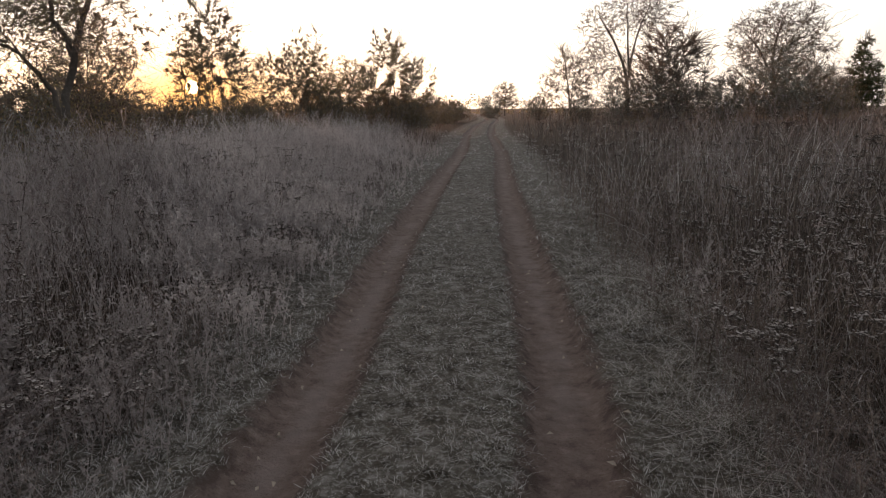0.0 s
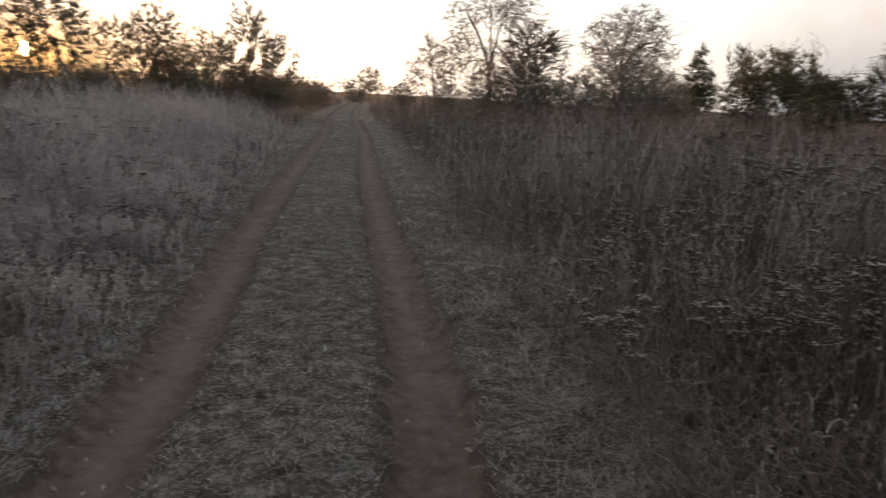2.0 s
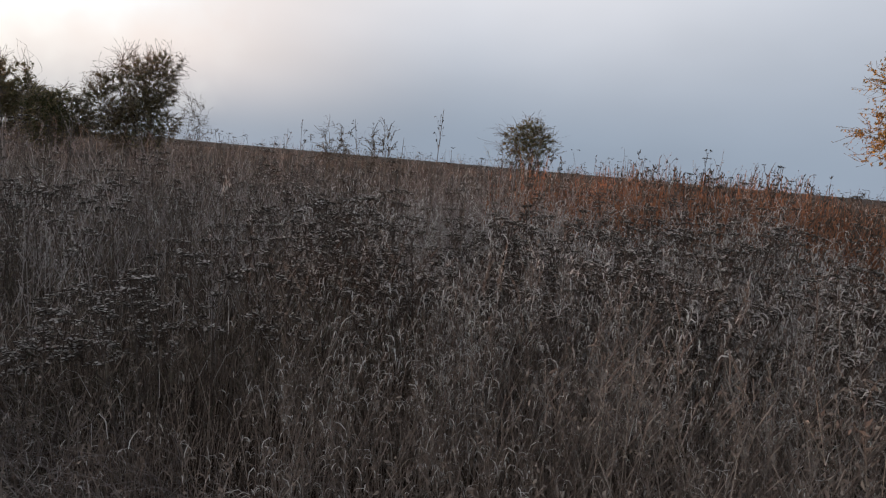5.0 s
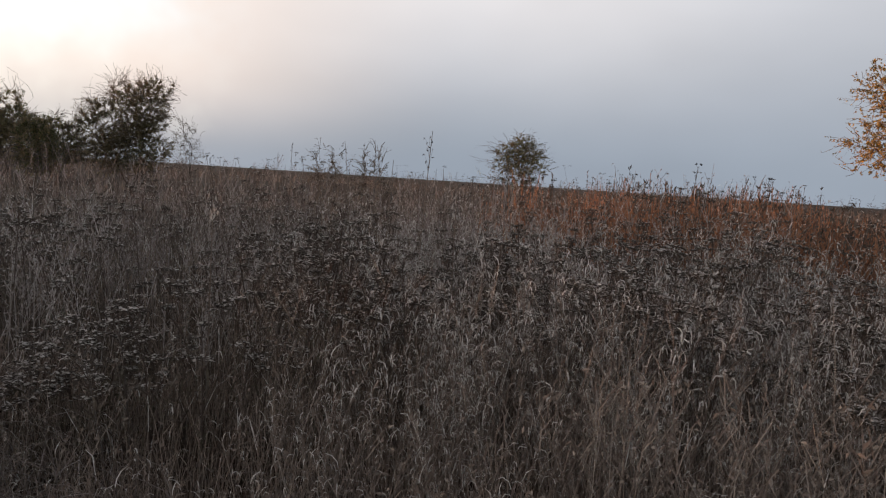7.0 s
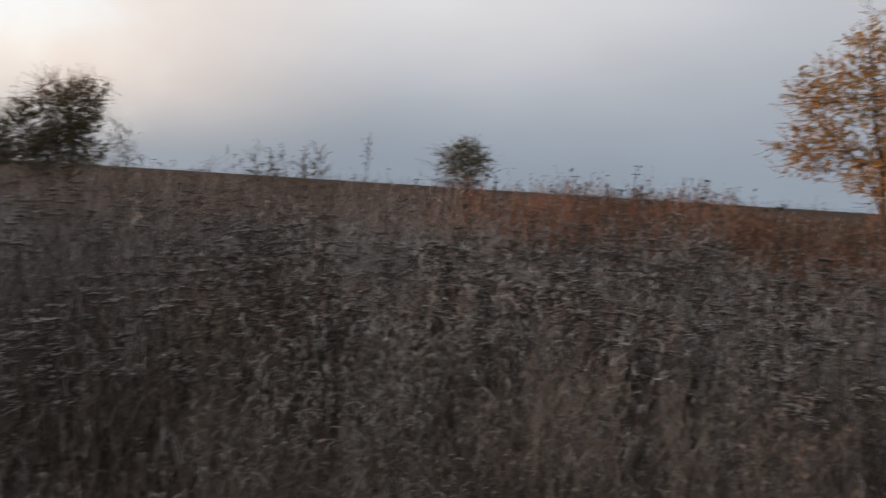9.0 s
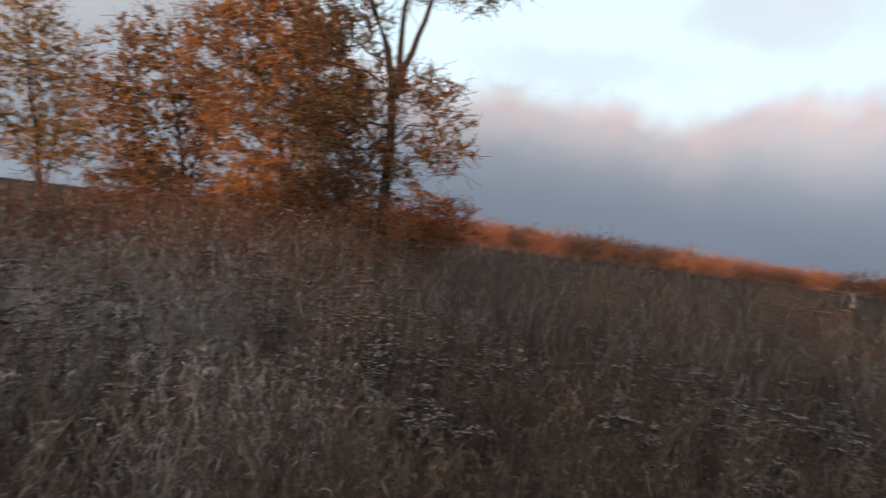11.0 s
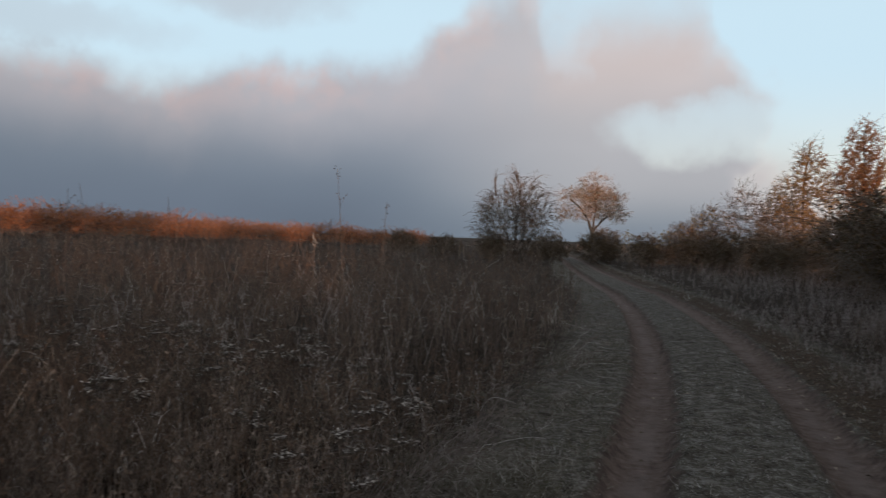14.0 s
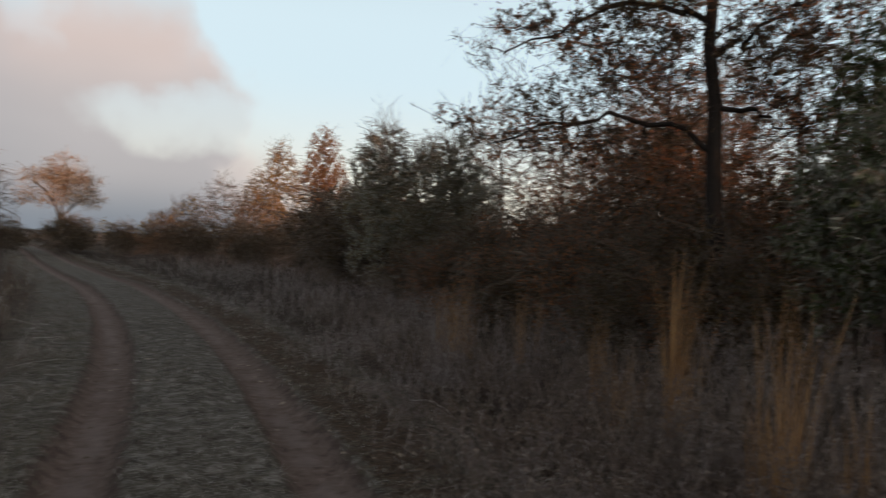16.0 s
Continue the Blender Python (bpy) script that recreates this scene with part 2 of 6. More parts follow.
M_GREENTURF = stuff_material("green_turf", [(0.07, 0.078, 0.042), (0.13, 0.125, 0.08), (0.33, 0.33, 0.30), (0.14, 0.108, 0.082), (0.20, 0.195, 0.155)], frost=0.6, through_light=0.2, patch=2.8, wear=0.5)
M_TAWNY = stuff_material("tawny_grass", [(0.42, 0.24, 0.115), (0.54, 0.34, 0.17), (0.27, 0.155, 0.08)], through_light=0.4)
M_BARK = stuff_material("bark", [(0.06, 0.047, 0.038)], grain=18.0, bump=0.6)
# bark with shade mixed into its colour, for trees the lamp would light
M_SHADEDBARK = stuff_material("shaded_bark", [(0.034, 0.028, 0.025)], grain=18.0, bump=0.6)
M_GREYBARK = stuff_material("grey_bark", [(0.12, 0.105, 0.09)], grain=18.0, bump=0.6)
M_TWIG = stuff_material("twig", [(0.14, 0.11, 0.09), (0.24, 0.195, 0.16)], frost=0.6, through_light=0.3)
M_OLIVE = stuff_material("olive_leaf", [(0.17, 0.165, 0.085), (0.28, 0.24, 0.125), (0.36, 0.27, 0.15)], through_light=0.6)
M_GREEN = stuff_material("green_leaf", [(0.05, 0.07, 0.03), (0.085, 0.105, 0.045), (0.13, 0.13, 0.06)], through_light=0.3)
M_GREYGREEN = stuff_material("frosted_leaf", [(0.14, 0.155, 0.11), (0.25, 0.265, 0.22), (0.36, 0.375, 0.34)], through_light=0.2, frost=0.5)
M_WILLOWLEAF = stuff_material("willow_leaf", [(0.08, 0.11, 0.05), (0.14, 0.18, 0.085), (0.30, 0.33, 0.24), (0.11, 0.14, 0.07)], through_light=0.4, frost=0.3)
M_FROSTLEAF = stuff_material("rimed_willow_leaf", [(0.29, 0.315, 0.25), (0.47, 0.485, 0.44), (0.62, 0.635, 0.60)], through_light=0.3, frost=0.5)
M_YELLOW = stuff_material("yellow_leaf", [(0.48, 0.28, 0.07), (0.56, 0.36, 0.10), (0.40, 0.21, 0.055)], through_light=0.4)
M_ORANGE = stuff_material("orange_leaf", [(0.40, 0.215, 0.085), (0.48, 0.29, 0.12), (0.30, 0.15, 0.07)], through_light=0.4)
M_RUSTLEAF = stuff_material("rust_leaf", [(0.36, 0.145, 0.07), (0.44, 0.205, 0.095), (0.26, 0.11, 0.06)], through_light=0.4)
M_DARKLEAF = stuff_material("brown_leaf", [(0.085, 0.062, 0.036), (0.14, 0.092, 0.045), (0.07, 0.072, 0.042)], through_light=0.3)
M_FALLEN = stuff_material("fallen_leaf", [(0.30, 0.24, 0.17), (0.46, 0.41, 0.34), (0.20, 0.14, 0.09)], frost=0.4)
M_WHITE = stuff_material("pale_fluff", [(0.42, 0.39, 0.36), (0.55, 0.52, 0.49)], through_light=0.2)
M_FROST = stuff_material("frosted_tip", [(0.52, 0.50, 0.48), (0.80, 0.79, 0.78), (0.62, 0.60, 0.58)], frost=0.4, through_light=0.4)
M_MAUVE = stuff_material("mauve_stem", [(0.15, 0.125, 0.122), (0.29, 0.255, 0.255), (0.20, 0.165, 0.155), (0.38, 0.345, 0.335)], frost=0.4, through_light=0.3)


# ---------------------------------------------------------------- mesh tools
RNG = np.random.default_rng(7)


def mesh_of(name, pieces):
    """One mesh from (vertices, quads or triangles, material) pieces."""
    me = bpy.data.meshes.new(name)
    mats = []
    vs, loops, starts, index, base, run = [], [], [], [], 0, 0
    for v, f, mat in pieces:
        v, f = np.asarray(v, float).reshape(-1, 3), np.asarray(f, int)
        if len(f) == 0:
            continue
        if mat not in mats:
            mats.append(mat)
        vs.append(v)
        loops.append((f + base).ravel())
        starts.append(run + np.arange(len(f)) * f.shape[1])
        index.append(np.full(len(f), mats.index(mat)))
        base += len(v)
        run += f.size
    vs, loops, starts, index = (np.concatenate(a) for a in (vs, loops, starts, index))
    me.vertices.add(len(vs))
    me.vertices.foreach_set("co", vs.ravel())
    me.loops.add(len(loops))
    me.loops.foreach_set("vertex_index", loops.astype(np.int32))
    me.polygons.add(len(starts))
    me.polygons.foreach_set("loop_start", starts.astype(np.int32))
    me.polygons.foreach_set("material_index", index.astype(np.int32))
    for mat in mats:
        me.materials.append(mat)
    me.update(calc_edges=True)
    return me


def part(name, me, parent, label=""):
    ob = new(name, me)
    ob.parent = parent
    return tagged(ob, label) if label else ob


def unit(v):
    return v / np.maximum(np.linalg.norm(v, axis=-1, keepdims=True), 1e-9)


def ribbons(P, W, side):
    """Flat strips: P (n, k, 3) middle lines, W (n, k) or (k,) widths, side (n, 3)."""
    n, k = P.shape[:2]
    W = np.broadcast_to(W, (n, k))[..., None] * 0.5
    s = unit(side)[:, None, :]
    V = np.stack([P - s * W, P + s * W], 2).reshape(-1, 3)
    i = (np.arange(n)[:, None] * 2 * k + np.arange(k - 1)[None, :] * 2).ravel()
    return V, np.stack([i, i + 1, i + 3, i + 2], 1)


def tubes(P, Rr, sides):
    """Tapered tubes along P (n, k, 3) with radii Rr (n, k)."""
    n, k = P.shape[:2]
    d = np.gradient(P, axis=1)
    d = unit(d)
    ref = np.where(np.abs(d[..., 2:3]) > 0.9, np.array([1.0, 0, 0]), np.array([0, 0, 1.0]))
    a = unit(np.cross(d, ref))
    b = np.cross(d, a)
    ang = np.arange(sides) * 2 * np.pi / sides
    V = P[:, :, None, :] + Rr[:, :, None, None] * (a[:, :, None, :] * np.cos(ang)[:, None] + b[:, :, None, :] * np.sin(ang)[:, None])
    idx = np.arange(n * k * sides).reshape(n, k, sides)
    q = np.stack([idx[:, :-1], np.roll(idx, -1, 2)[:, :-1], np.roll(idx, -1, 2)[:, 1:], idx[:, 1:]], -1).reshape(-1, 4)
    return V.reshape(-1, 3), q


def leaves(C, D, N, length, width):
    """Folded pointed leaves at C, along D, facing N."""
    D = unit(D)
    S = unit(np.cross(D, N))
    up = np.cross(S, D)
    L, Wd = np.broadcast_to(length, len(C))[:, None], np.broadcast_to(width, len(C))[:, None]
    a, tip = C, C + D * L - up * L * 0.12
    m = C + D * L * 0.45
    V = np.stack([a, m + S * Wd * 0.5 + up * Wd * 0.2, tip, m - S * Wd * 0.5 + up * Wd * 0.2], 1).reshape(-1, 3)
    i = np.arange(len(C)) * 4
    return V, np.concatenate([np.stack([i, i + 1, i + 2], 1), np.stack([i, i + 2, i + 3], 1)])


def rand_dir(n, flat=1.0):
    d = RNG.normal(size=(n, 3))
    d[:, 2] *= flat
    return unit(d)


def around(n):
    a = RNG.uniform(0, 2 * np.pi, n)
    return np.stack([np.cos(a), np.sin(a), 0 * a], 1)


# ---------------------------------------------------------------- ground and track
TRACK_Y = np.array([-90, -60, -40, -28, -22, -17, -13, -9, -6.5, -4.3, 0, 2.7, 3.7, 5, 8.3, 13.5, 20, 26, 45, 70, 130])
TRACK_X = np.array([-10, -8, -6.2, -5.35, -5.1, -4.55, -3.9, -3.1, -2.45, -1.8, -0.62, -0.17, -0.03, 0.05, 0.2, 0.5, 0.98, 1.45, 2.35, 4.2, 10])
_yy = np.linspace(-90, 130, 881)
_xx = np.interp(_yy, TRACK_Y, TRACK_X)
_xx = np.convolve(np.pad(_xx, 6, mode="edge"), np.ones(13) / 13, mode="valid")


def track_x(y):
    return np.interp(y, _yy, _xx)


def across(x, y):
    """Distance from the middle of the track, positive on its field side."""
    slope = np.interp(y, _yy, np.gradient(_xx, _yy))
    w = (x - track_x(y)) / np.sqrt(1 + slope ** 2)
    swing = 0.11 * np.exp(-(((y - 2.0) / 1.9) ** 2)) - 0.035 * np.exp(-(((y - 8.0) / 2.5) ** 2))
    return w - swing * np.exp(-(((w + 0.7) / 0.6) ** 2))


_waves = [(RNG.uniform(0, 6.28), RNG.uniform(0, 6.28), k) for k in (0.35, 0.6, 0.9, 1.6, 2.7, 4.3, 6.1, 9.0)]


def rough(x, y):
    z = 0
    for a, p, k in _waves:
        z = z + np.sin(k * (x * np.cos(a) + y * np.sin(a)) + p) / (1 + k)
    return z * 0.022


def tussocks(x, y):
    """Hummocks of turf a hand or two across."""
    v = np.sin(13 * x + 5 * np.sin(2.1 * y)) * np.sin(11 * y + 4 * np.sin(2.7 * x)) + 0.7 * np.sin(21 * x + 9 * y) * np.sin(19 * y - 7 * x + 1.0)
    return v * np.clip(1.4 - np.hypot(x, y) / 18, 0, 1)


def ground_z(x, y):
    w = across(x, y)
    rut = -0.11 * np.exp(-(((np.abs(w) - 0.75) / 0.23) ** 6))
    crown = 0.03 * np.exp(-((w / 0.4) ** 2))
    bank = 0.10 * np.clip((np.abs(w) - 1.2) / 2.0, 0, 1)
    off_rut = np.clip((np.abs(np.abs(w) - 0.75) - 0.2) / 0.12, 0, 1)
    return rut + crown + bank + rough(x, y) * np.clip(1 - np.hypot(x, y) / 300, 0, 1) * (0.35 + 0.65 * off_rut) + 0.011 * tussocks(x, y) * off_rut


def ground():
    inner = np.arange(-2.6, 2.61, 0.055)
    outer = np.array([2.9, 3.3, 3.8, 4.4, 5.2, 6.2, 7.5, 9, 11, 14, 18, 24, 32, 45, 65, 100, 160, 300, 600, 1200, 2400])
    ws = np.concatenate([-outer[::-1], inner, outer])
    ys = np.concatenate([-np.array([2400, 1200, 600, 300, 160, 110, 85, 70, 58, 48, 40, 34, 29, 25, 22, 19, 17]), np.arange(-15.5, 20, 0.10),
                         np.array([21, 22.5, 24, 26, 29, 33, 38, 45, 55, 70, 100, 160, 300, 600, 1200, 2400])])
    Y, Wd = np.meshgrid(ys, ws, indexing="ij")
    X = track_x(Y) + Wd
    Z = ground_z(X, Y)
    n, k = X.shape
    idx = np.arange(n * k).reshape(n, k)
    q = np.stack([idx[:-1, :-1], idx[:-1, 1:], idx[1:, 1:], idx[1:, :-1]], -1).reshape(-1, 4)
    m = bpy.data.materials.new("earth_and_turf")
    m.use_nodes = True
    t = Graph(m.node_tree)
    place = t.node("ShaderNodeTexCoord").outputs["Object"]
    att = t.node("ShaderNodeAttribute")
    att.attribute_name = "across"
    w = t.math("ABSOLUTE", att.outputs["Fac"])
    ragged = t.math("MULTIPLY", t.math("SUBTRACT", t.noise(place, 5.0, 5.0, 0.65), 0.5), 0.30)
    off = t.math("ADD", t.math("ABSOLUTE", t.math("SUBTRACT", w, 0.76)), ragged)
    bare = t.ramp_range(off, 0.21, 0.30, 1.0, 0.0)
    # dark crumbly soil along the rut margin, with the step's shadow coloured in
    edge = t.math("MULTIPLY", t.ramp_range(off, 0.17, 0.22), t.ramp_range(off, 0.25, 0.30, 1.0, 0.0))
    fine = t.noise(place, 55.0, 5.0, 0.65)
    clod = t.noise(place, 11.0, 4.0, 0.6)
    soil = t.ramp(clod, [(0.3, (0.115, 0.087, 0.077)), (0.5, (0.187, 0.146, 0.132)), (0.72, (0.262, 0.213, 0.196))])
    soil = t.mix(t.math("MULTIPLY", t.ramp_range(fine, 0.52, 0.7), 0.6), soil, (0.085, 0.064, 0.053))
    soil = t.mix(t.math("MULTIPLY", t.ramp_range(t.noise(place, 150.0, 3.0, 0.7), 0.56, 0.72), 0.4), soil, (0.33, 0.29, 0.27))
    worn = t.math("MULTIPLY", t.ramp_range(off, 0.02, 0.14, 1.0, 0.0), t.ramp_range(t.noise(place, 2.2, 3.0, 0.5), 0.35, 0.6))
    soil = t.mix(t.math("MULTIPLY", worn, 0.6), soil, (0.27, 0.235, 0.225))
    turf = t.ramp(t.noise(place, 7.0, 5.0, 0.7), [(0.32, (0.035, 0.03, 0.023)), (0.5, (0.105, 0.098, 0.083)), (0.68, (0.27, 0.265, 0.25))])
    turf = t.mix(t.math("MULTIPLY", t.ramp_range(t.noise(place, 38.0, 4.0, 0.7), 0.5, 0.64), 0.5), turf, (0.50, 0.51, 0.51))
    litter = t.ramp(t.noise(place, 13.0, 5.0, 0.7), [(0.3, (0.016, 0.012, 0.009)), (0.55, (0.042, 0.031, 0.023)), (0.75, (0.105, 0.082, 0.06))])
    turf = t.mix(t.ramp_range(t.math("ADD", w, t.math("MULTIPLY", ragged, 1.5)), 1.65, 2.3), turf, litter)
    side = att.outputs["Fac"]
    drift = t.math("MULTIPLY", t.ramp_range(t.math("ADD", side, ragged), -1.95, -1.55), t.ramp_range(t.math("ADD", side, ragged), -1.12, -0.98, 1.0, 0.0))
    lies = t.node("ShaderNodeSeparateXYZ")
    t.put(lies.inputs[0], place)
    drift = t.math("MULTIPLY", drift, t.ramp_range(lies.outputs[1], -3.0, -1.5, 1.0, 0.0))
    turf = t.mix(t.math("MULTIPLY", drift, 0.85), turf, t.ramp(t.noise(place, 26.0, 4.0, 0.75), [(0.35, (0.018, 0.012, 0.009)), (0.52, (0.07, 0.045, 0.03)), (0.66, (0.20, 0.14, 0.095))]))
    s = t.node("ShaderNodeBsdfPrincipled")
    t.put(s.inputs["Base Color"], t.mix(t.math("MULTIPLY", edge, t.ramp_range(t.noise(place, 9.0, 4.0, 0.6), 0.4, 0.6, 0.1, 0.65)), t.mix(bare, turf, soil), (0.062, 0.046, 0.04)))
    t.put(s.inputs["Roughness"], 0.95)
    t.put(s.inputs["Specular IOR Level"], 0.2)
    b = t.node("ShaderNodeBump")
    t.put(b.inputs["Height"], t.math("ADD", fine, t.math("MULTIPLY", clod, 1.5)))
    t.put(b.inputs["Strength"], 1.0)
    t.put(b.inputs["Distance"], 0.02)
    t.put(s.inputs["Normal"], b.outputs[0])
    e = t.node("ShaderNodeOutputMaterial")
    t.put(e.inputs[0], s.outputs[0])
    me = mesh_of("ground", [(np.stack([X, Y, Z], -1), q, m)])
    me.attributes.new("across", "FLOAT", "POINT").data.foreach_set("value", across(X, Y).ravel().astype(np.float32))
    me.polygons.foreach_set("use_smooth", np.ones(len(me.polygons), bool))
    tagged(new("ground", me), "frosted meadow ground with two bare earth wheel ruts", "ground", kind="structure")


ground()


# ---------------------------------------------------------------- trees and shrubs
def branch_lines(starts, ways, lengths, k, wobble, lift):
    """Wandering lines: (n, k, 3)."""
    n = len(starts)
    P = np.empty((n, k, 3))
    P[:, 0] = starts
    d = unit(ways)
    step = (np.asarray(lengths) / (k - 1))[:, None]
    for j in range(1, k):
        d = unit(d + RNG.normal(size=(n, 3)) * wobble + np.array([0, 0, lift]))
        P[:, j] = P[:, j - 1] + d * step
    return P


def children(P, R, count, t0, t1, angle, ratio, jitter=0.35, favour=None):
    """Places, ways, lengths and radii of count branches on each line."""
    n, k = P.shape[:2]
    t = np.sort(RNG.uniform(t0, t1, (n, count)), 1) * (k - 1)
    i = np.minimum(t.astype(int), k - 2)
    fr = (t - i)[..., None]
    rows = np.arange(n)[:, None]
    a, b = P[rows, i], P[rows, i + 1]
    start = a + (b - a) * fr
    d = unit(b - a)
    side = unit(np.cross(d, rand_dir(n * count).reshape(n, count, 3)))
    if favour is not None:
        side = unit(side + np.array(favour))
    ang = np.radians(angle) * RNG.uniform(1 - jitter, 1 + jitter, (n, count, 1))
    out = d * np.cos(ang) + side * np.sin(ang)
    total = np.linalg.norm(np.diff(P, axis=1), axis=2).sum(1)[:, None]
    length = total * ratio * (1.1 - 0.6 * t / (k - 1)) * RNG.uniform(0.65, 1.25, (n, count))
    r = R[rows, i] * (1 - fr[..., 0]) + R[rows, i + 1] * fr[..., 0]
    return start.reshape(-1, 3), out.reshape(-1, 3), length.ravel(), (r * 0.5).ravel()


def taper(r, k, end=0.25):
    return r[:, None] * np.linspace(1, end, k)[None, :] ** 0.8


def bent(points, k, wobble):
    """A smooth line of k points through the given ones, a little uneven."""
    pts = np.array(points, float)
    t = np.concatenate([[0], np.cumsum(np.linalg.norm(np.diff(pts, axis=0), axis=1))])
    s = np.linspace(0, t[-1], k)
    line = np.stack([np.interp(s, t, pts[:, j]) for j in range(3)], 1)
    for _ in range(2):
        line[1:-1] = line[1:-1] * 0.5 + (line[:-2] + line[2:]) * 0.25
    line[1:-1] += RNG.normal(size=(k - 2, 3)) * wobble
    return line


def crown_points(n, crown, scale, tear=None):
    """n places inside the lobes of a crown, whose outline is uneven and whose inside has gaps."""
    lobes = np.array(crown, float)
    size = lobes[:, 3] ** 2 * lobes[:, 4]
    m = int(n * 1.45) if tear is not None else n
    which = RNG.choice(len(lobes), m, p=size / size.sum())
    d = rand_dir(m)
    lump = 1.0
    for _ in range(4):
        a = rand_dir(1)[0] * RNG.uniform(3, 7)
        lump = lump + 0.12 * np.sin(d @ a + which * 2.3 + RNG.uniform(0, 6))
    r = RNG.uniform(0, 1, m) ** 0.38 * scale * lump * RNG.uniform(0.85, 1.1, m)
    c = lobes[which]
    T = c[:, :3] + d * np.stack([c[:, 3], c[:, 3], c[:, 4]], 1) * r[:, None]
    T[:, 2] = np.maximum(T[:, 2], RNG.uniform(0.05, 0.4, m))
    if tear is not None:
        v = sum(np.sin(T @ a + ph) for a, ph in tear) + RNG.normal(size=m) * 0.6
        T = T[np.argsort(-v)[:n]]
        T = T[RNG.permutation(n)]
    return T


def reach_for(T, N, D, rise):
    """For each target the node of the branch-work from which it is best reached."""
    best = np.empty(len(T), int)
    nd = (N * D).sum(1)
    for i in range(0, len(T), 1000):
        t = T[i:i + 1000]
        L = np.sqrt(np.maximum((t ** 2).sum(1)[:, None] + (N ** 2).sum(1)[None] - 2 * t @ N.T, 1e-6))
        ahead = (t @ D.T - nd[None]) / L
        above = np.maximum(N[None, :, 2] - t[:, None, 2], 0)
        best[i:i + 1000] = np.argmin(L * (1.35 - 0.6 * ahead) + above * rise * 2.0, 1)
    return best


def grown(name, label, category, place, trunks, crown, counts, bark, leaf=None, leaf_size=(0.05, 0.03), per_twig=3, radius=0.1, group="", rise=0.12, full=1.0,
          thin=0.006, wobble=0.07, twig_bark=None, pick=0, droop=0.0, limbs=(), stems=0, base=0.3, extra=None):
    """A tree or shrub that fills its crown: trunks (lines of points) or a fan of stems, then branches of
    several orders, each springing from the branch-work that it reaches best. extra: lobes of bare outer twigs."""
    global RNG
    RNG = np.random.default_rng(int(abs(place[0]) * 1000 + abs(place[1]) * 37) + pick)
    empty = tagged(new(name), label, category, group)
    empty.location = place
    counts = counts[:-1] + (int(counts[-1] * (1.8 if trunks else 1.3) * full),)
    thin, per_twig = thin * 1.4, max(1, round(per_twig * 0.8))
    reach = max(c[3] for c in crown)
    tear = [(rand_dir(1)[0] * k / reach, RNG.uniform(0, 6.28)) for k in (4.0, 6.0, 8.0, 11.0, 14.0)]
    lines, radii = [], []
    if stems:
        tops = crown_points(stems, crown, 0.85)
        for top in tops:
            a = RNG.uniform(0, 2 * np.pi)
            foot = np.array([math.cos(a), math.sin(a), 0]) * base * RNG.uniform(0.1, 1) + np.array([crown[0][0], crown[0][1], 0]) * 0.4 + top * np.array([0.12, 0.12, 0])
            foot[2] = -0.08
            mid = foot * 0.55 + top * 0.45 + np.array([0, 0, 0.12]) * top[2]
            lines.append(bent([foot, mid, top], 8, wobble * 0.5))
            radii.append(np.linspace(1, 0.25, 8) * radius * RNG.uniform(0.6, 1.0))
    for j, points in enumerate(trunks):
        first = [(0, 0, -0.1)] if j == 0 or points[0][2] < 0.2 * points[-1][2] else []
        lines.append(bent(first + list(points), 12, wobble * 0.35))
        taper_to = np.linspace(1, 0.3, 12)
        radii.append(taper_to * radius * (1.0 if j == 0 else 0.6))
    for points in limbs:
        lines.append(bent(points, 14, wobble * 0.5))
        radii.append(np.linspace(0.34, 0.07, 14) * radius)
    for j, (P, R) in enumerate(zip(lines, radii)):
        if not stems and j == 0:
            R[0] *= 1.3
        V, F = tubes(P[None], R[None], 9 if radius > 0.08 else 5)
        part("stem" if stems else "trunk" if j < len(trunks) else "limb", mesh_of(name, [(V, F, bark)]), empty)
    first_node = 2 if stems else 4
    N = np.concatenate([P[first_node:] for P in lines])
    D = unit(np.concatenate([np.gradient(P, axis=0)[first_node:] for P in lines]))
    R = np.concatenate([r[first_node:] for r in radii])
    pieces = []
    for order, count in enumerate(counts):
        last = order == len(counts) - 1
        T = crown_points(count, crown, 0.72 + 0.33 * order / max(1, len(counts) - 1), tear)
        if last:
            T = np.concatenate([T, crown_points(count // 5, extra or crown, 1.05 if extra else 1.22)])
        pickd = reach_for(T, N, D, rise)
        s, d, r = N[pickd], D[pickd], R[pickd]
        L = np.linalg.norm(T - s, axis=1)[:, None]
        k = 8 if order == 0 else 5 if not last else 4
        t = np.linspace(0, 1, k)[None, :, None]
        ctrl = s + d * L * 0.38 + np.array([0, 0, rise]) * L
        P = (1 - t) ** 2 * s[:, None] + 2 * t * (1 - t) * ctrl[:, None] + t ** 2 * T[:, None]
        P = P + RNG.normal(size=P.shape) * (L * wobble)[:, None, :] * np.minimum(t * 2, 1)
        P[..., 2] -= droop * 0.3 * (L * t[0].T ** 2.0)
        r0 = np.minimum(r * 0.6, 0.018 * L[:, 0] + 0.002)
        rad = r0[:, None] * np.linspace(1, 0.35, k)[None]
        if order == 0 and not stems and count <= 24:
            for j in range(len(P)):
                V, F = tubes(P[j:j + 1], np.maximum(rad[j:j + 1], thin * 0.5), 5)
                part("limb", mesh_of(name, [(V, F, bark)]), empty)
        elif order == 0:
            V, F = tubes(P, np.maximum(rad, thin * 0.5), 3)
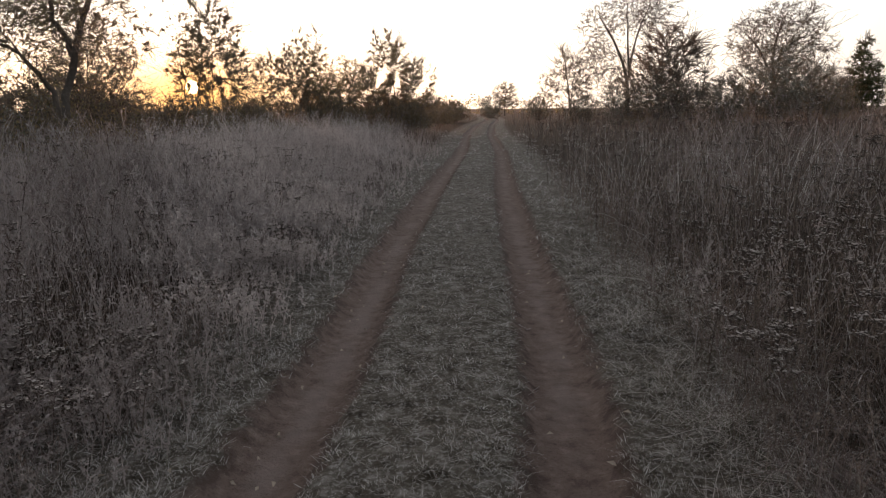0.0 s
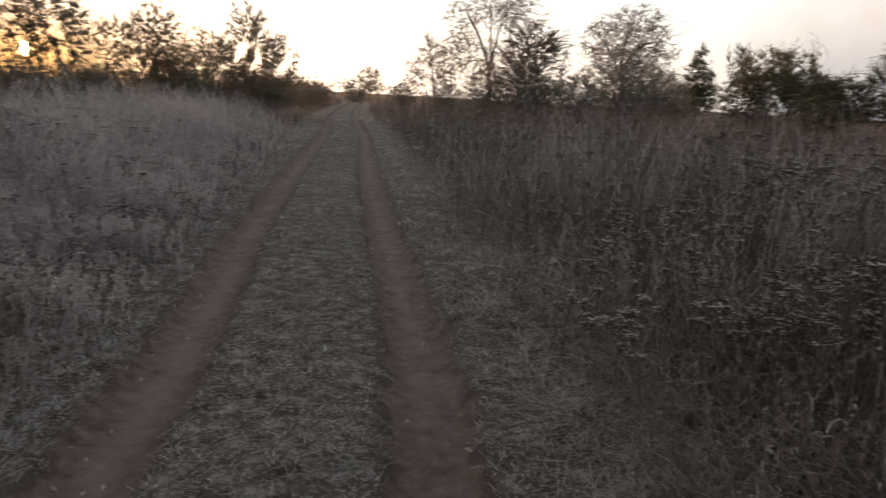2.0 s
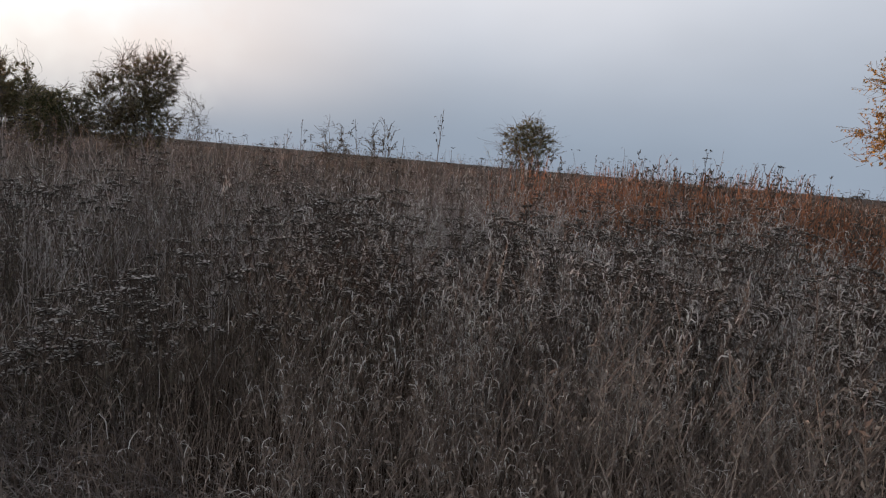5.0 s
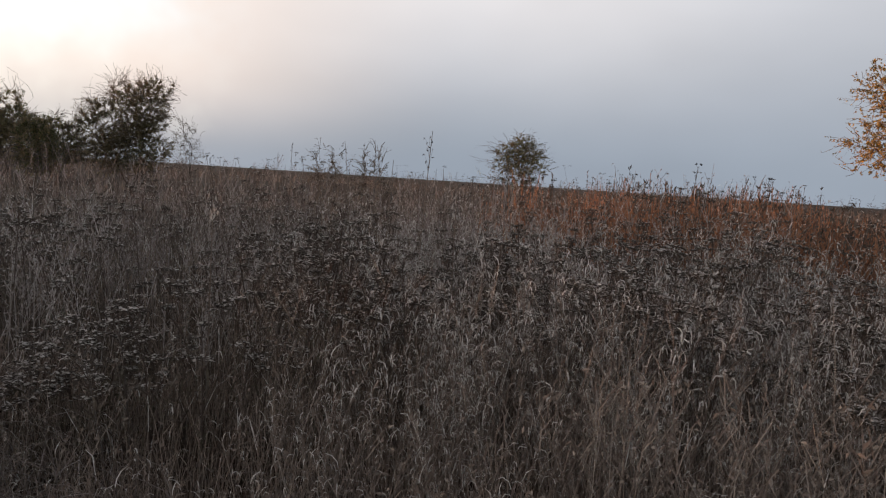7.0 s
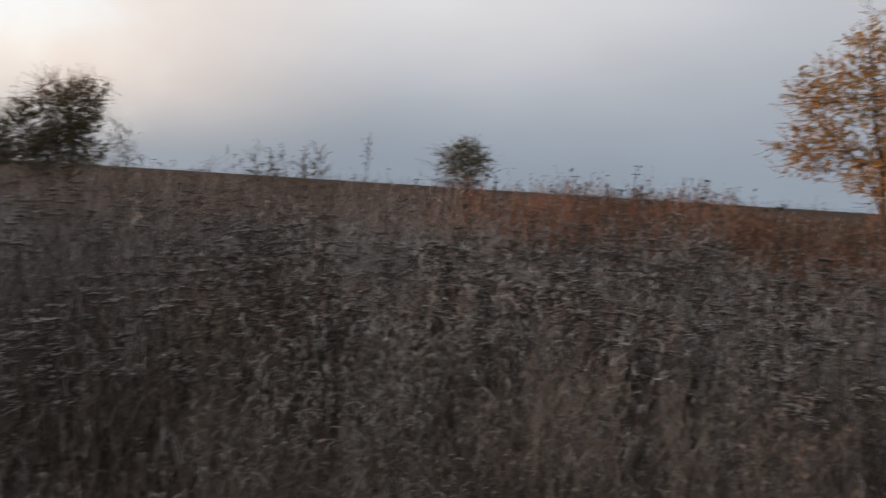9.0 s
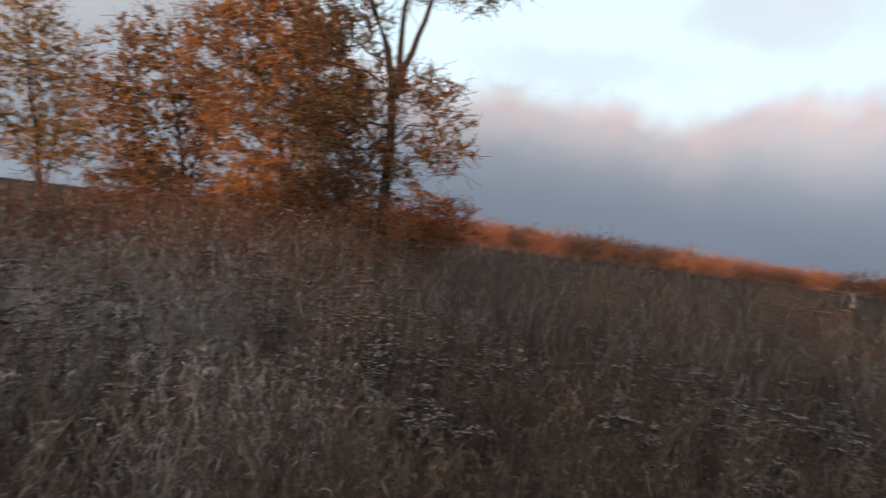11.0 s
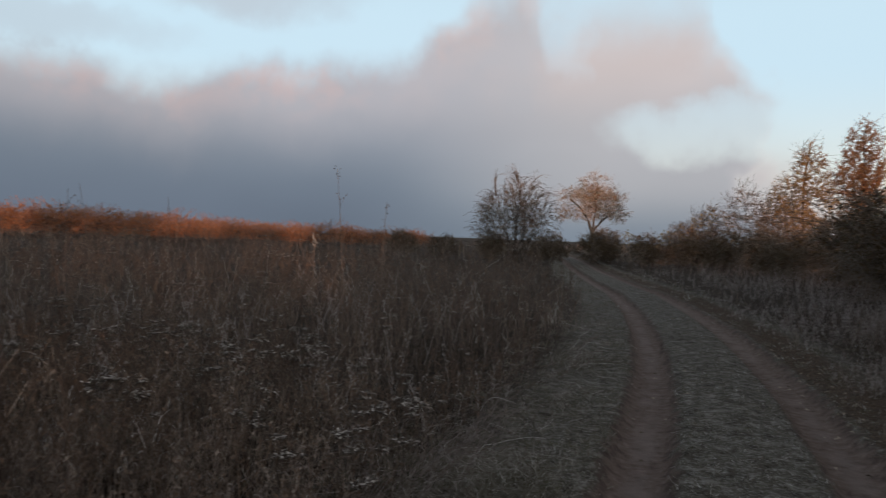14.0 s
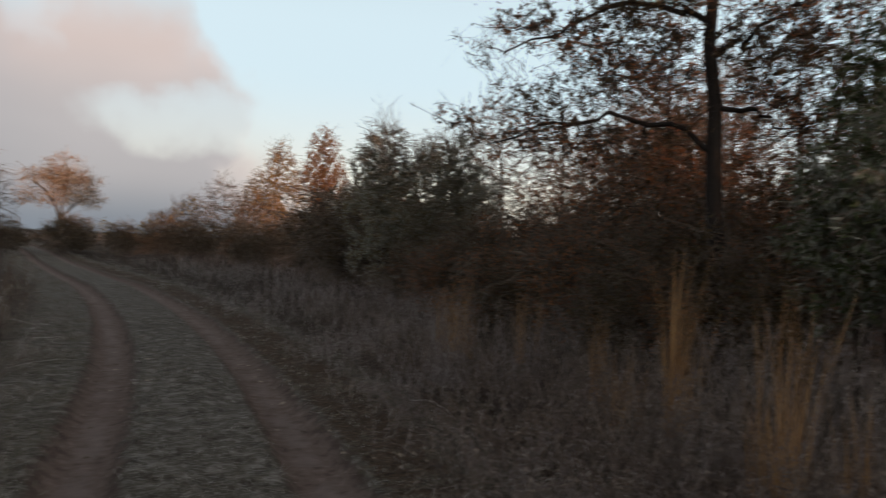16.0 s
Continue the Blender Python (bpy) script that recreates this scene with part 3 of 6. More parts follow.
            pieces.append((V, F, bark))
        else:
            V, F = ribbons(P, np.maximum(rad * 2, thin), np.cross(P[:, -1] - P[:, 0], rand_dir(len(P))))
            pieces.append((V, F, twig_bark or M_TWIG))
        lo = 1
        N2, D2 = P[:, lo:].reshape(-1, 3), unit(np.gradient(P, axis=1)[:, lo:].reshape(-1, 3))
        if last:
            break
        N, D, R = (N2, D2, rad[:, lo:].ravel()) if order else (np.concatenate([N, N2]), np.concatenate([D, D2]), np.concatenate([R, rad[:, lo:].ravel()]))
    tagged(part("twig_work", mesh_of(name, pieces), empty), kind="stuff")
    if leaf is not None:
        P = P[:count]
        n, k = P.shape[:2]
        t = RNG.uniform(0.15, 1.0, (n, per_twig)) * (k - 1)
        i = np.minimum(t.astype(int), k - 2)
        rows = np.arange(n)[:, None]
        C = (P[rows, i] + (P[rows, i + 1] - P[rows, i]) * (t - i)[..., None]).reshape(-1, 3)
        way = rand_dir(len(C)) + np.array([0, 0, -droop])
        size = RNG.uniform(0.6, 1.25, len(C))
        mats = leaf if isinstance(leaf, (list, tuple)) else [leaf]
        # neighbouring leaves tend to share a colour
        which = ((np.sin(C @ (RNG.normal(size=3) * 1.1)) * 0.5 + 0.5) * 0.45 + RNG.uniform(0, 0.55, len(C))) * len(mats)
        which = np.minimum(which.astype(int), len(mats) - 1)
        lp = []
        for j, mm in enumerate(mats):
            b = which == j
            if b.any():
                V, F = leaves(C[b], way[b], rand_dir(b.sum()), leaf_size[0] * size[b], leaf_size[1] * size[b])
                lp.append((V, F, mm))
        part("foliage", mesh_of(name, lp), empty)
    return empty


def spot(x, y):
    return (x, y, float(ground_z(np.array(x), np.array(y))))


def turned(ob, x, y, angle, scale=1.0):
    c = copy_thing(ob, Matrix.Translation(spot(x, y)) @ Matrix.Rotation(radians(angle), 4, "Z"))
    c.scale = (scale, scale, scale)
    return c


# sun side of the track; haze is put into the tall ones' greyer bark
grown("bare_tree", "bare tree with spreading limbs and few olive leaves against the sunrise", "tree", spot(-7.2, 13.16),
      [[(0.3, 0.16, 2.31), (0.44, 0.23, 2.92), (0.78, 0.4, 3.93), (0.99, 0.49, 4.83)], [(0.36, 0.19, 2.5), (0.15, 0.08, 3.3), (-0.02, -0.01, 4.34)], [(0.1, 0.1, 1.2), (-0.3, 0.6, 2.1), (-0.6, 0.23, 2.52), (-1.0, -0.62, 3.1)]],
      [(0.4, 0.21, 3.9, 1.83, 1.5), (-0.5, -0.3, 2.97, 1.5, 1.1), (1.23, 0.6, 3.05, 0.75, 0.73), (-0.6, -1.2, 3.8, 1.2, 1.0)], (20, 130, 800, 2600), M_GREYBARK,
      M_OLIVE, (0.036, 0.022), 2, 0.10, full=1.9, thin=0.0055, wobble=0.10)
willow_mats = [M_OLIVE, M_OLIVE, M_GREYGREEN]
for x, y, n, crown, twigs in (
        (-9.1, 26.48, 9, [(0.57, 0.19, 4.08, 1.32, 1.82), (0.0, 0.0, 3.0, 1.1, 1.4), (1.15, 0.37, 3.0, 1.0, 1.4)], 2300),
        (-6.4, 30.33, 9, [(0.6, 0.12, 3.26, 1.14, 1.72), (-0.68, -0.15, 2.8, 1.06, 1.21), (1.03, 0.2, 2.3, 1.1, 1.1)], 2200),
        (-4.86, 34.66, 8, [(0.17, 0.02, 2.9, 1.28, 1.3), (-0.4, -0.06, 2.2, 1.42, 0.9)], 900),
        (-2.71, 38.91, 11, [(-0.09, -0.01, 3.72, 1.52, 2.06), (1.27, 0.07, 2.7, 1.3, 1.6), (-1.18, -0.1, 2.6, 1.7, 1.3)], 3200),
        (-13.0, 26.5, 9, [(0.0, 0.0, 3.4, 1.7, 2.0), (1.0, 0.0, 2.5, 1.3, 1.5)], 1600),
        # out of view, added to keep the low sun off the dark tree
        (-12.6, 8.0, 9, [(0.0, 0.0, 3.6, 2.0, 2.2), (1.0, 0.6, 2.5, 1.6, 1.6)], 2000)):
    grown("willow_shrub", "tall willow shrub with thinning olive leaves at the trackside", "shrub", spot(x, y), [], crown, (40, 300, twigs), M_GREYBARK,
          willow_mats, (0.048, 0.026), 5, 0.045, "willow shrubs beside the track", full=2.7, rise=0.22, thin=0.006, stems=n, base=0.8)
thorn = None
# those at (-13.5, 12.5), (-12.0, 9.5), (-15.5, 16.0) are unseen sun blockers
for x, y, sc, rot in ((-8.0, 9.0, 1.0, 0), (-6.6, 11.4, 0.8, 70), (-9.4, 12.0, 1.15, 140), (-7.6, 14.6, 0.95, 40), (-9.2, 17.5, 1.25, 300), (-7.2, 19.4, 0.78, 170), (-10.8, 21.8, 1.1, 30),
                      (-12.4, 24.0, 1.4, 350), (-6.6, 23.6, 0.85, 10), (-6.8, 27.5, 1.0, 55), (-5.6, 31.4, 0.95, 280), (-4.4, 35.4, 1.0, 250), (-3.4, 37.6, 1.05, 60), (-2.0, 41.0, 1.15, 80), (-12.2, 16.5, 1.4, 330), (-6.4, 35.0, 1.2, 120), (-3.6, 42.2, 1.2, 200), (-2.6, 46.0, 1.1, 75), (-1.6, 52.0, 1.0, 290), (-13.5, 12.5, 1.5, 95), (-12.0, 9.5, 1.4, 220), (-15.5, 16.0, 1.6, 10), (-8.6, 23.0, 0.97, 145), (-9.9, 14.6, 1.2, 15), (-8.4, 28.4, 0.9, 205), (-1.2, 57.0, 1.0, 33), (-0.4, 62.0, 1.05, 100), (0.2, 68.0, 1.1, 190), (1.0, 75.0, 1.15, 250), (1.6, 82.0, 1.2, 310), (-3.0, 49.0, 1.1, 20), (-10.2, 25.2, 0.85, 260), (-5.2, 33.2, 0.95, 140), (-8.1, 31.6, 1.0, 80), (-6.2, 38.0, 1.15, 320), (-7.6, 25.4, 0.95, 95), (-9.8, 28.2, 1.0, 15), (-8.9, 20.6, 0.9, 265)):
    if thorn is None:
        thorn = grown("thorn_bush", "dark tangled thorn bush below the taller willows", "bush", spot(x, y), [], [(0, 0, 1.15, 1.35, 1.1), (0.7, 0.3, 0.8, 1.0, 0.8), (-0.6, -0.4, 0.9, 1.1, 0.9)],
                      (40, 260, 1700), M_BARK, [M_GREYGREEN, M_OLIVE, M_DEADLEAF], (0.055, 0.036), 5, 0.022, "thorn bushes", rise=0.1, thin=0.008, stems=12, base=0.7)
    else:
        turned(thorn, x, y, rot, sc)

# far trees beyond the field; grey bark and leaf carry haze in their colour
grown("small_tree", "small distant round-crowned tree at the end of the track", "tree", spot(12.4, 139.5), [[(0, 0, 2), (0.2, 0, 5)]],
      [(0, 0, 4.4, 2.3, 2.4), (0.6, 0.3, 3.0, 2.2, 1.6)], (14, 90, 900), M_GREYBARK, M_OLIVE, (0.12, 0.07), 2, 0.14, thin=0.03)
grown("small_tree", "slim half-bare tree beside tall willows", "tree", spot(14.81, 80.65), [[(-0.3, 0.05, 2.0), (-0.51, 0.09, 4.08), (-0.88, 0.16, 6.56)], [(-0.1, 0.02, 1.0), (-0.1, 0.0, 3.0), (0.36, -0.07, 6.23)]],
      [(-0.54, 0.1, 5.44, 2.4, 2.8), (-2.38, 0.4, 4.1, 1.47, 2.0), (1.04, -0.2, 4.06, 1.67, 2.34)], (18, 120, 1500), M_GREYBARK, M_OLIVE, (0.09, 0.05), 2, 0.12, thin=0.018)
grown("willow_tree", "tall open willow tree with arching bare limbs", "tree", spot(22.8, 87.0),
      [[(-0.1, 0.0, 4.0), (-0.4, 0.1, 6.23), (-1.9, 0.5, 9.59), (-3.6, 0.9, 12.28)], [(0.0, 0.0, 5.0), (0.2, 0.0, 7.55), (0.9, -0.2, 10.81), (2.0, -0.5, 13.34)], [(0.1, 0.0, 5.0), (-0.2, 0.1, 8.2), (-0.5, 0.1, 13.45)]],
      [(-0.2, 0.1, 12.47, 4.2, 3.2), (-3.7, 0.9, 11.0, 2.78, 3.9), (3.2, -0.8, 12.32, 3.5, 2.6), (-1.9, 0.5, 6.6, 3.3, 3.66), (-4.2, 1.0, 7.0, 2.2, 2.93)], (20, 150, 900, 2600), M_GREYBARK, M_OLIVE, (0.10, 0.05), 2, 0.28, thin=0.026, wobble=0.09, rise=0.04)
grown("twiggy_bush", "large dark bush of dense upright twigs", "bush", spot(18.97, 56.92), [],
      [(-0.78, 0.25, 4.6, 2.7, 3.1), (-2.16, 0.68, 3.2, 2.2, 2.6), (0.71, -0.24, 3.2, 1.9, 2.6), (-0.6, 0.2, 2.0, 3.0, 1.9)], (60, 500, 4200), M_GREYBARK, M_GREYGREEN, (0.08, 0.04), 3, 0.05, full=1.5, rise=0.35, thin=0.026, stems=14, base=1.0,
      extra=[(0.6, -0.2, 6.1, 2.2, 2.0), (-1.5, 0.5, 5.5, 2.4, 2.4)], wobble=0.05)
grown("willow_tree", "round-crowned willow tree with fine hanging twigs", "tree", spot(36.96, 76.54),
      [[(-0.8, 0.35, 3.0), (-1.43, 0.68, 6.16), (-1.23, 0.58, 8.2), (-0.73, 0.35, 10.2)], [(-1.2, 0.6, 4.5), (-1.9, 0.9, 6.2), (-2.83, 1.3, 7.98), (-3.94, 1.78, 9.21)], [(-1.33, 0.63, 5.5), (-0.6, 0.3, 7.0), (0.15, -0.07, 8.13), (1.52, -0.75, 8.91)]],
      [(-0.69, 0.33, 9.62, 4.29, 3.11), (-3.36, 1.53, 8.3, 3.11, 2.91), (1.63, -0.81, 7.48, 2.77, 2.91), (-0.71, 0.34, 6.6, 3.9, 2.0)], (20, 150, 1000, 3400), M_GREYBARK, [M_OLIVE, M_GREYGREEN], (0.11, 0.055), 3, 0.28, thin=0.024, wobble=0.09, rise=0.05)
grown("spruce_tree", "small narrow dark spruce tree at the field edge", "tree", spot(49.3, 83.5), [[(0, 0, 4.5), (-0.1, 0.05, 7.1), (-0.15, 0.1, 10.0)]],
      [(0, 0, 2.4, 2.6, 2.0), (0, 0, 3.9, 2.5, 2.0), (0, 0, 5.8, 2.0, 1.9), (0, 0, 7.6, 1.4, 1.8), (-0.1, 0.05, 9.0, 0.6, 1.1)], (24, 300, 2200), M_GREYBARK, M_GREEN, (0.18, 0.08), 7, 0.14, rise=0.0, thin=0.018)
grown("bare_sapling", "thin bare birch sapling beside the spruce", "tree", spot(44.8, 82.0), [], [(0, 0, 3.6, 1.6, 3.0)], (20, 120, 420), M_GREYBARK, radius=0.05, rise=0.35, thin=0.018, stems=4)
shrub_far = None
for x, y, sc, rot in ((15.6, 60.0, 0.95, 0), (24.0, 61.0, 1.0, 60), (27.6, 62.0, 1.3, 130), (31.0, 64.0, 1.45, 200), (34.5, 66.0, 1.25, 260), (13.0, 66.0, 0.7, 300), (39.5, 72.0, 1.05, 340), (11.4, 84.0, 0.7, 20), (7.5, 110.0, 0.9, 80), (-2.0, 110.0, 1.0, 230), (-5.0, 92.0, 0.9, 280), (21.5, 66.0, 1.0, 310), (42.5, 76.0, 0.7, 160)):
    if shrub_far is None:
        shrub_far = grown("sallow_bush", "rounded grey-olive sallow bush at the field edge", "bush", spot(x, y), [], [(0, 0, 2.3, 2.3, 2.1), (1.2, 0.4, 1.5, 1.8, 1.5), (-1.1, -0.5, 1.6, 1.8, 1.6)],
                          (50, 350, 2200), M_GREYBARK, [M_OLIVE, M_GREYGREEN, M_GREYGREEN], (0.09, 0.055), 5, 0.035, "sallow bushes", rise=0.2, thin=0.016, stems=10, base=1.0)
    else:
        turned(shrub_far, x, y, rot, sc)
grown("green_bush", "broad dark green hawthorn bush at the field edge", "bush", spot(30.94, 42.05), [], [(-0.12, 0.1, 3.6, 2.62, 2.1), (1.18, -0.94, 2.6, 2.2, 2.1), (-1.4, 1.05, 2.4, 2.1, 2.1)],
      (60, 500, 3000), M_BARK, [M_GREEN, M_OLIVE, M_OLIVE], (0.085, 0.06), 9, 0.05, full=2.6, rise=0.15, thin=0.012, stems=10, base=1.0)
grown("green_bush", "low dark green bush beside the hawthorns", "bush", spot(31.28, 36.66), [], [(-0.13, 0.12, 2.1, 1.8, 1.8), (-0.92, 0.81, 1.9, 1.5, 1.6)],
      (40, 300, 1900), M_BARK, [M_GREEN, M_OLIVE, M_GREEN], (0.085, 0.06), 9, 0.04, full=2.4, rise=0.15, thin=0.012, stems=9, base=0.8)
grown("small_tree", "slim olive tree behind the hawthorns", "tree", spot(41.46, 62.76), [[(0, 0, 3.0), (0, 0.1, 7.0)]], [(-0.13, 0.09, 5.2, 1.34, 3.0)], (14, 110, 1000), M_BARK, M_OLIVE, (0.09, 0.05), 3, 0.10, thin=0.014)
grown("hawthorn_tree", "bushy hawthorn with ragged half-bare top", "tree", spot(33.76, 32.93), [], [(-0.21, 0.23, 4.3, 1.84, 2.5), (-1.43, 1.48, 2.8, 1.8, 2.0), (0.62, -0.68, 5.4, 1.07, 1.6), (0.6, -0.7, 2.6, 1.3, 1.9), (-0.4, 0.4, 2.2, 1.9, 2.0)],
      (60, 520, 3000), M_BARK, [M_OLIVE, M_DARKLEAF, M_OLIVE, M_GREEN], (0.07, 0.045), 9, 0.06, full=2.8, rise=0.15, thin=0.012, stems=9, base=0.6, extra=[(0.2, -0.2, 5.2, 2.1, 2.3), (-1.4, 1.4, 3.4, 2.2, 2.0)])
grown("bare_sapling", "low bare shrub with spreading twigs", "shrub", spot(33.48, 28.79), [], [(-0.1, 0.15, 2.4, 1.0, 1.9)], (30, 160, 520), M_BARK, radius=0.03, thin=0.010, stems=6)
grown("green_bush", "small lone green bush with bare outer twigs", "bush", spot(38.75, 9.85), [], [(-0.08, 0.2, 2.7, 1.6, 1.4), (-0.1, 0.1, 3.5, 1.15, 0.9)],
      (50, 350, 1800), M_BARK, [M_GREEN, M_OLIVE], (0.07, 0.04), 8, 0.03, rise=0.2, thin=0.010, stems=10, base=0.4, extra=[(-0.09, 0.2, 3.1, 2.4, 1.6)])

for az_, d, h in ((59.0, 10.5, 1.95), (62.6, 9.6, 1.95)):
    grown("bare_sapling", "small bare shrub of thin upright twigs among the weeds", "shrub", spot(d * math.sin(radians(az_)), d * math.cos(radians(az_))), [], [(0, 0, h * 0.78, 0.36, h * 0.25)],
          (30, 150), M_TWIG, M_DEADLEAF, (0.03, 0.012), 2, 0.007, "small bare shrubs", rise=0.4, thin=0.0045, stems=7, base=0.15, wobble=0.05)

# low woods on the skyline
n = 5200
a = np.concatenate([RNG.uniform(-0.30, 0.17, n // 2), RNG.uniform(3.33, 3.85, n // 2)])
d = RNG.uniform(165, 230, n)
lump = 1.5 + 1.6 * (0.5 + 0.5 * np.sin(a * 61)) + 1.8 * (0.5 + 0.5 * np.sin(a * 137 + 1.0))
C = np.stack([d * np.sin(a), d * np.cos(a), RNG.uniform(0, 1, n) ** 0.8 * lump * 1.25], 1)
V, F = leaves(C, rand_dir(n), rand_dir(n), RNG.uniform(0.4, 0.8, n), RNG.uniform(0.3, 0.5, n))
tagged(new("far_woods", mesh_of("far_woods", [(V, F, M_OLIVE)])), "low hazy woods along the skyline", "woods", kind="stuff")

# autumn trees in the field
grown("yellow_tree", "small tree with yellow autumn leaves in the field", "tree", spot(29.82, -8.85),
      [[(0.08, 0.29, 2.17), (0.22, 0.78, 4.89), (0.34, 1.23, 7.83)], [(0.0, 0.0, 0.6), (0.01, 0.05, 2.18), (-0.13, -0.42, 4.97), (-0.16, -0.51, 6.96)], [(0.05, 0.1, 0.7), (0.09, 0.32, 1.91), (0.39, 1.43, 3.84), (0.68, 2.74, 4.99)]],
      [(0.27, 0.97, 7.4, 1.3, 1.77), (0.59, 2.32, 5.9, 1.7, 1.5), (0.66, 2.66, 3.9, 1.5, 1.3), (-0.04, -0.14, 5.45, 1.6, 2.2), (0.05, 0.17, 3.3, 2.0, 1.4)],
      (20, 160, 900, 2600), M_BARK, [M_YELLOW, M_OLIVE, M_YELLOW, M_ORANGE], (0.085, 0.055), 9, 0.12, thin=0.010)
grown("orange_tree", "dense tree with orange-brown autumn leaves in the field", "tree", spot(22.54, -11.06),
      [[(0.11, 0.22, 2.54), (0.3, 0.63, 4.48), (0.52, 1.12, 6.43)], [(0.1, 0.1, 0.8), (0.19, 0.39, 2.52), (0.67, 1.5, 4.24), (0.87, 1.98, 5.8)], [(0.0, 0.0, 0.8), (0.02, 0.03, 2.35), (-0.14, -0.28, 3.94), (0.02, 0.03, 5.88)]],
      [(0.47, 1.02, 5.05, 1.53, 2.04), (0.82, 1.87, 6.5, 1.12, 1.12), (0.24, 0.51, 2.7, 1.6, 1.3), (-0.1, -0.3, 4.6, 1.4, 1.8), (0.9, 2.3, 4.3, 1.3, 1.8), (0.7, 1.9, 2.2, 1.3, 1.3)],
      (20, 160, 900, 2800), M_BARK, [M_RUSTLEAF, M_ORANGE, M_DARKLEAF, M_ORANGE], (0.08, 0.055), 9, 0.10, "orange trees", thin=0.010, full=1.2)
grown("orange_tree", "broad dense tree with glowing orange leaves in the field", "tree", spot(19.23, -12.82),
      [[(0.13, 0.19, 2.82), (0.44, 0.69, 4.89), (0.95, 1.55, 6.8)], [(0.0, 0.0, 0.8), (0.07, 0.1, 2.83), (0.02, 0.03, 5.25), (0.04, 0.07, 7.65)], [(0.0, 0.0, 0.8), (-0.01, -0.02, 2.66), (-0.47, -0.67, 4.59), (-0.56, -0.81, 6.28)]],
      [(1.19, 2.0, 6.5, 1.8, 1.87), (0.18, 0.27, 6.6, 2.0, 2.3), (-0.51, -0.74, 5.2, 1.31, 1.69), (0.5, 0.78, 4.0, 2.2, 1.6), (0.42, 0.66, 8.0, 1.9, 1.2), (0.3, 0.6, 2.2, 2.0, 1.2)],
      (22, 200, 1100, 4200), M_BARK, [M_ORANGE, M_YELLOW, M_RUSTLEAF, M_ORANGE, M_OLIVE], (0.085, 0.055), 9, 0.12, "orange trees", thin=0.010, full=1.2)
# bark and leaves are coloured darker in place of shade on this tree
grown("tall_tree", "tall forked tree with thinning yellow-green leaves", "tree", spot(15.17, -13.32),
      [[(0.03, 0.03, 3.56), (0.03, 0.04, 5.02), (0.02, 0.02, 5.9), (0.32, 0.38, 6.85), (0.88, 1.08, 8.24), (1.19, 1.48, 10.2)], [(0.04, 0.04, 5.2), (-0.06, -0.07, 6.21), (-0.31, -0.35, 7.15), (-0.48, -0.53, 8.38), (-0.69, -0.75, 10.4)], [(0.02, 0.02, 5.4), (0.06, 0.07, 7.06), (0.02, 0.02, 9.6)]],
      [(-0.85, -0.9, 4.7, 1.0, 1.2), (-1.15, -1.2, 3.68, 1.05, 0.65), (-0.55, -0.6, 5.56, 1.0, 0.65), (0.71, 0.85, 5.6, 1.5, 1.6), (0.9, 1.1, 3.9, 1.5, 1.6), (1.6, 1.9, 5.0, 1.3, 1.8), (1.2, 1.5, 7.0, 1.5, 1.4), (1.1, 1.3, 2.6, 1.4, 1.2), (0.27, 0.31, 9.2, 1.9, 1.3), (-1.6, -1.65, 8.5, 1.2, 0.6), (-0.71, -0.76, 9.3, 1.31, 0.98), (0.0, 0.0, 3.2, 1.3, 1.2)],
      (22, 200, 1100, 3600), M_SHADEDBARK, [M_OLIVE, M_DARKLEAF, M_OLIVE, M_RUSTLEAF], (0.066, 0.04), 8, 0.19, full=1.8, twig_bark=M_SHADEDBARK, thin=0.008)
for x, y, crown in ((12.59, -12.28, [(-0.08, -0.08, 1.7, 1.1, 0.9), (-0.6, -0.58, 1.9, 0.8, 0.7), (0.3, 0.3, 1.3, 1.2, 0.8)]), (15.0, -11.8, [(0, 0, 1.8, 1.4, 1.3)]), (16.8, -11.8, [(0, 0, 1.5, 1.3, 1.2)]), (22.4, -9.4, [(0, 0, 1.4, 1.5, 1.2)]), (20.3, -10.8, [(0, 0, 1.4, 1.5, 1.2)]), (18.2, -11.4, [(0, 0, 1.4, 1.3, 1.1)])):
    grown("red_bush", "low bush with rusty red leaves below the tall tree", "bush", spot(x, y), [], crown, (40, 260, 1700), M_BARK, [M_RUSTLEAF, M_RUSTLEAF, M_DARKLEAF, M_ORANGE], (0.06, 0.04), 6, 0.022, "red bushes",
          twig_bark=M_BARK, thin=0.008, stems=9, base=0.5)

# sunlit scrub across the field
scrub = None
for j in range(46):
    across_it = (j + RNG.uniform(-0.4, 0.4)) / 45
    a = radians(128 + 47 * across_it)
    d = RNG.uniform(78, 98)
    x, y = d * math.sin(a), d * math.cos(a)
    if scrub is None:
        scrub = grown("scrub_bush", "low scrub bush with sunlit orange-brown twigs and leaves", "bush", spot(x, y), [], [(0, 0, 1.5, 2.4, 1.3), (2.2, 0.6, 1.2, 2.0, 1.1), (-2.0, -0.7, 1.3, 2.2, 1.2)],
                      (40, 160, 800), M_GREYBARK, [M_RUSTLEAF, M_MAUVE, M_RUSTLEAF, M_RUSTLEAF], (0.13, 0.06), 3, 0.02, "sunlit scrub bushes", rise=0.3, twig_bark=M_RUST, thin=0.016, stems=12, base=2.6)
    else:
        turned(scrub, x, y, RNG.uniform(0, 360), RNG.uniform(0.8, 1.15) * (1.35 - 0.72 * max(0.0, across_it - 0.3)))
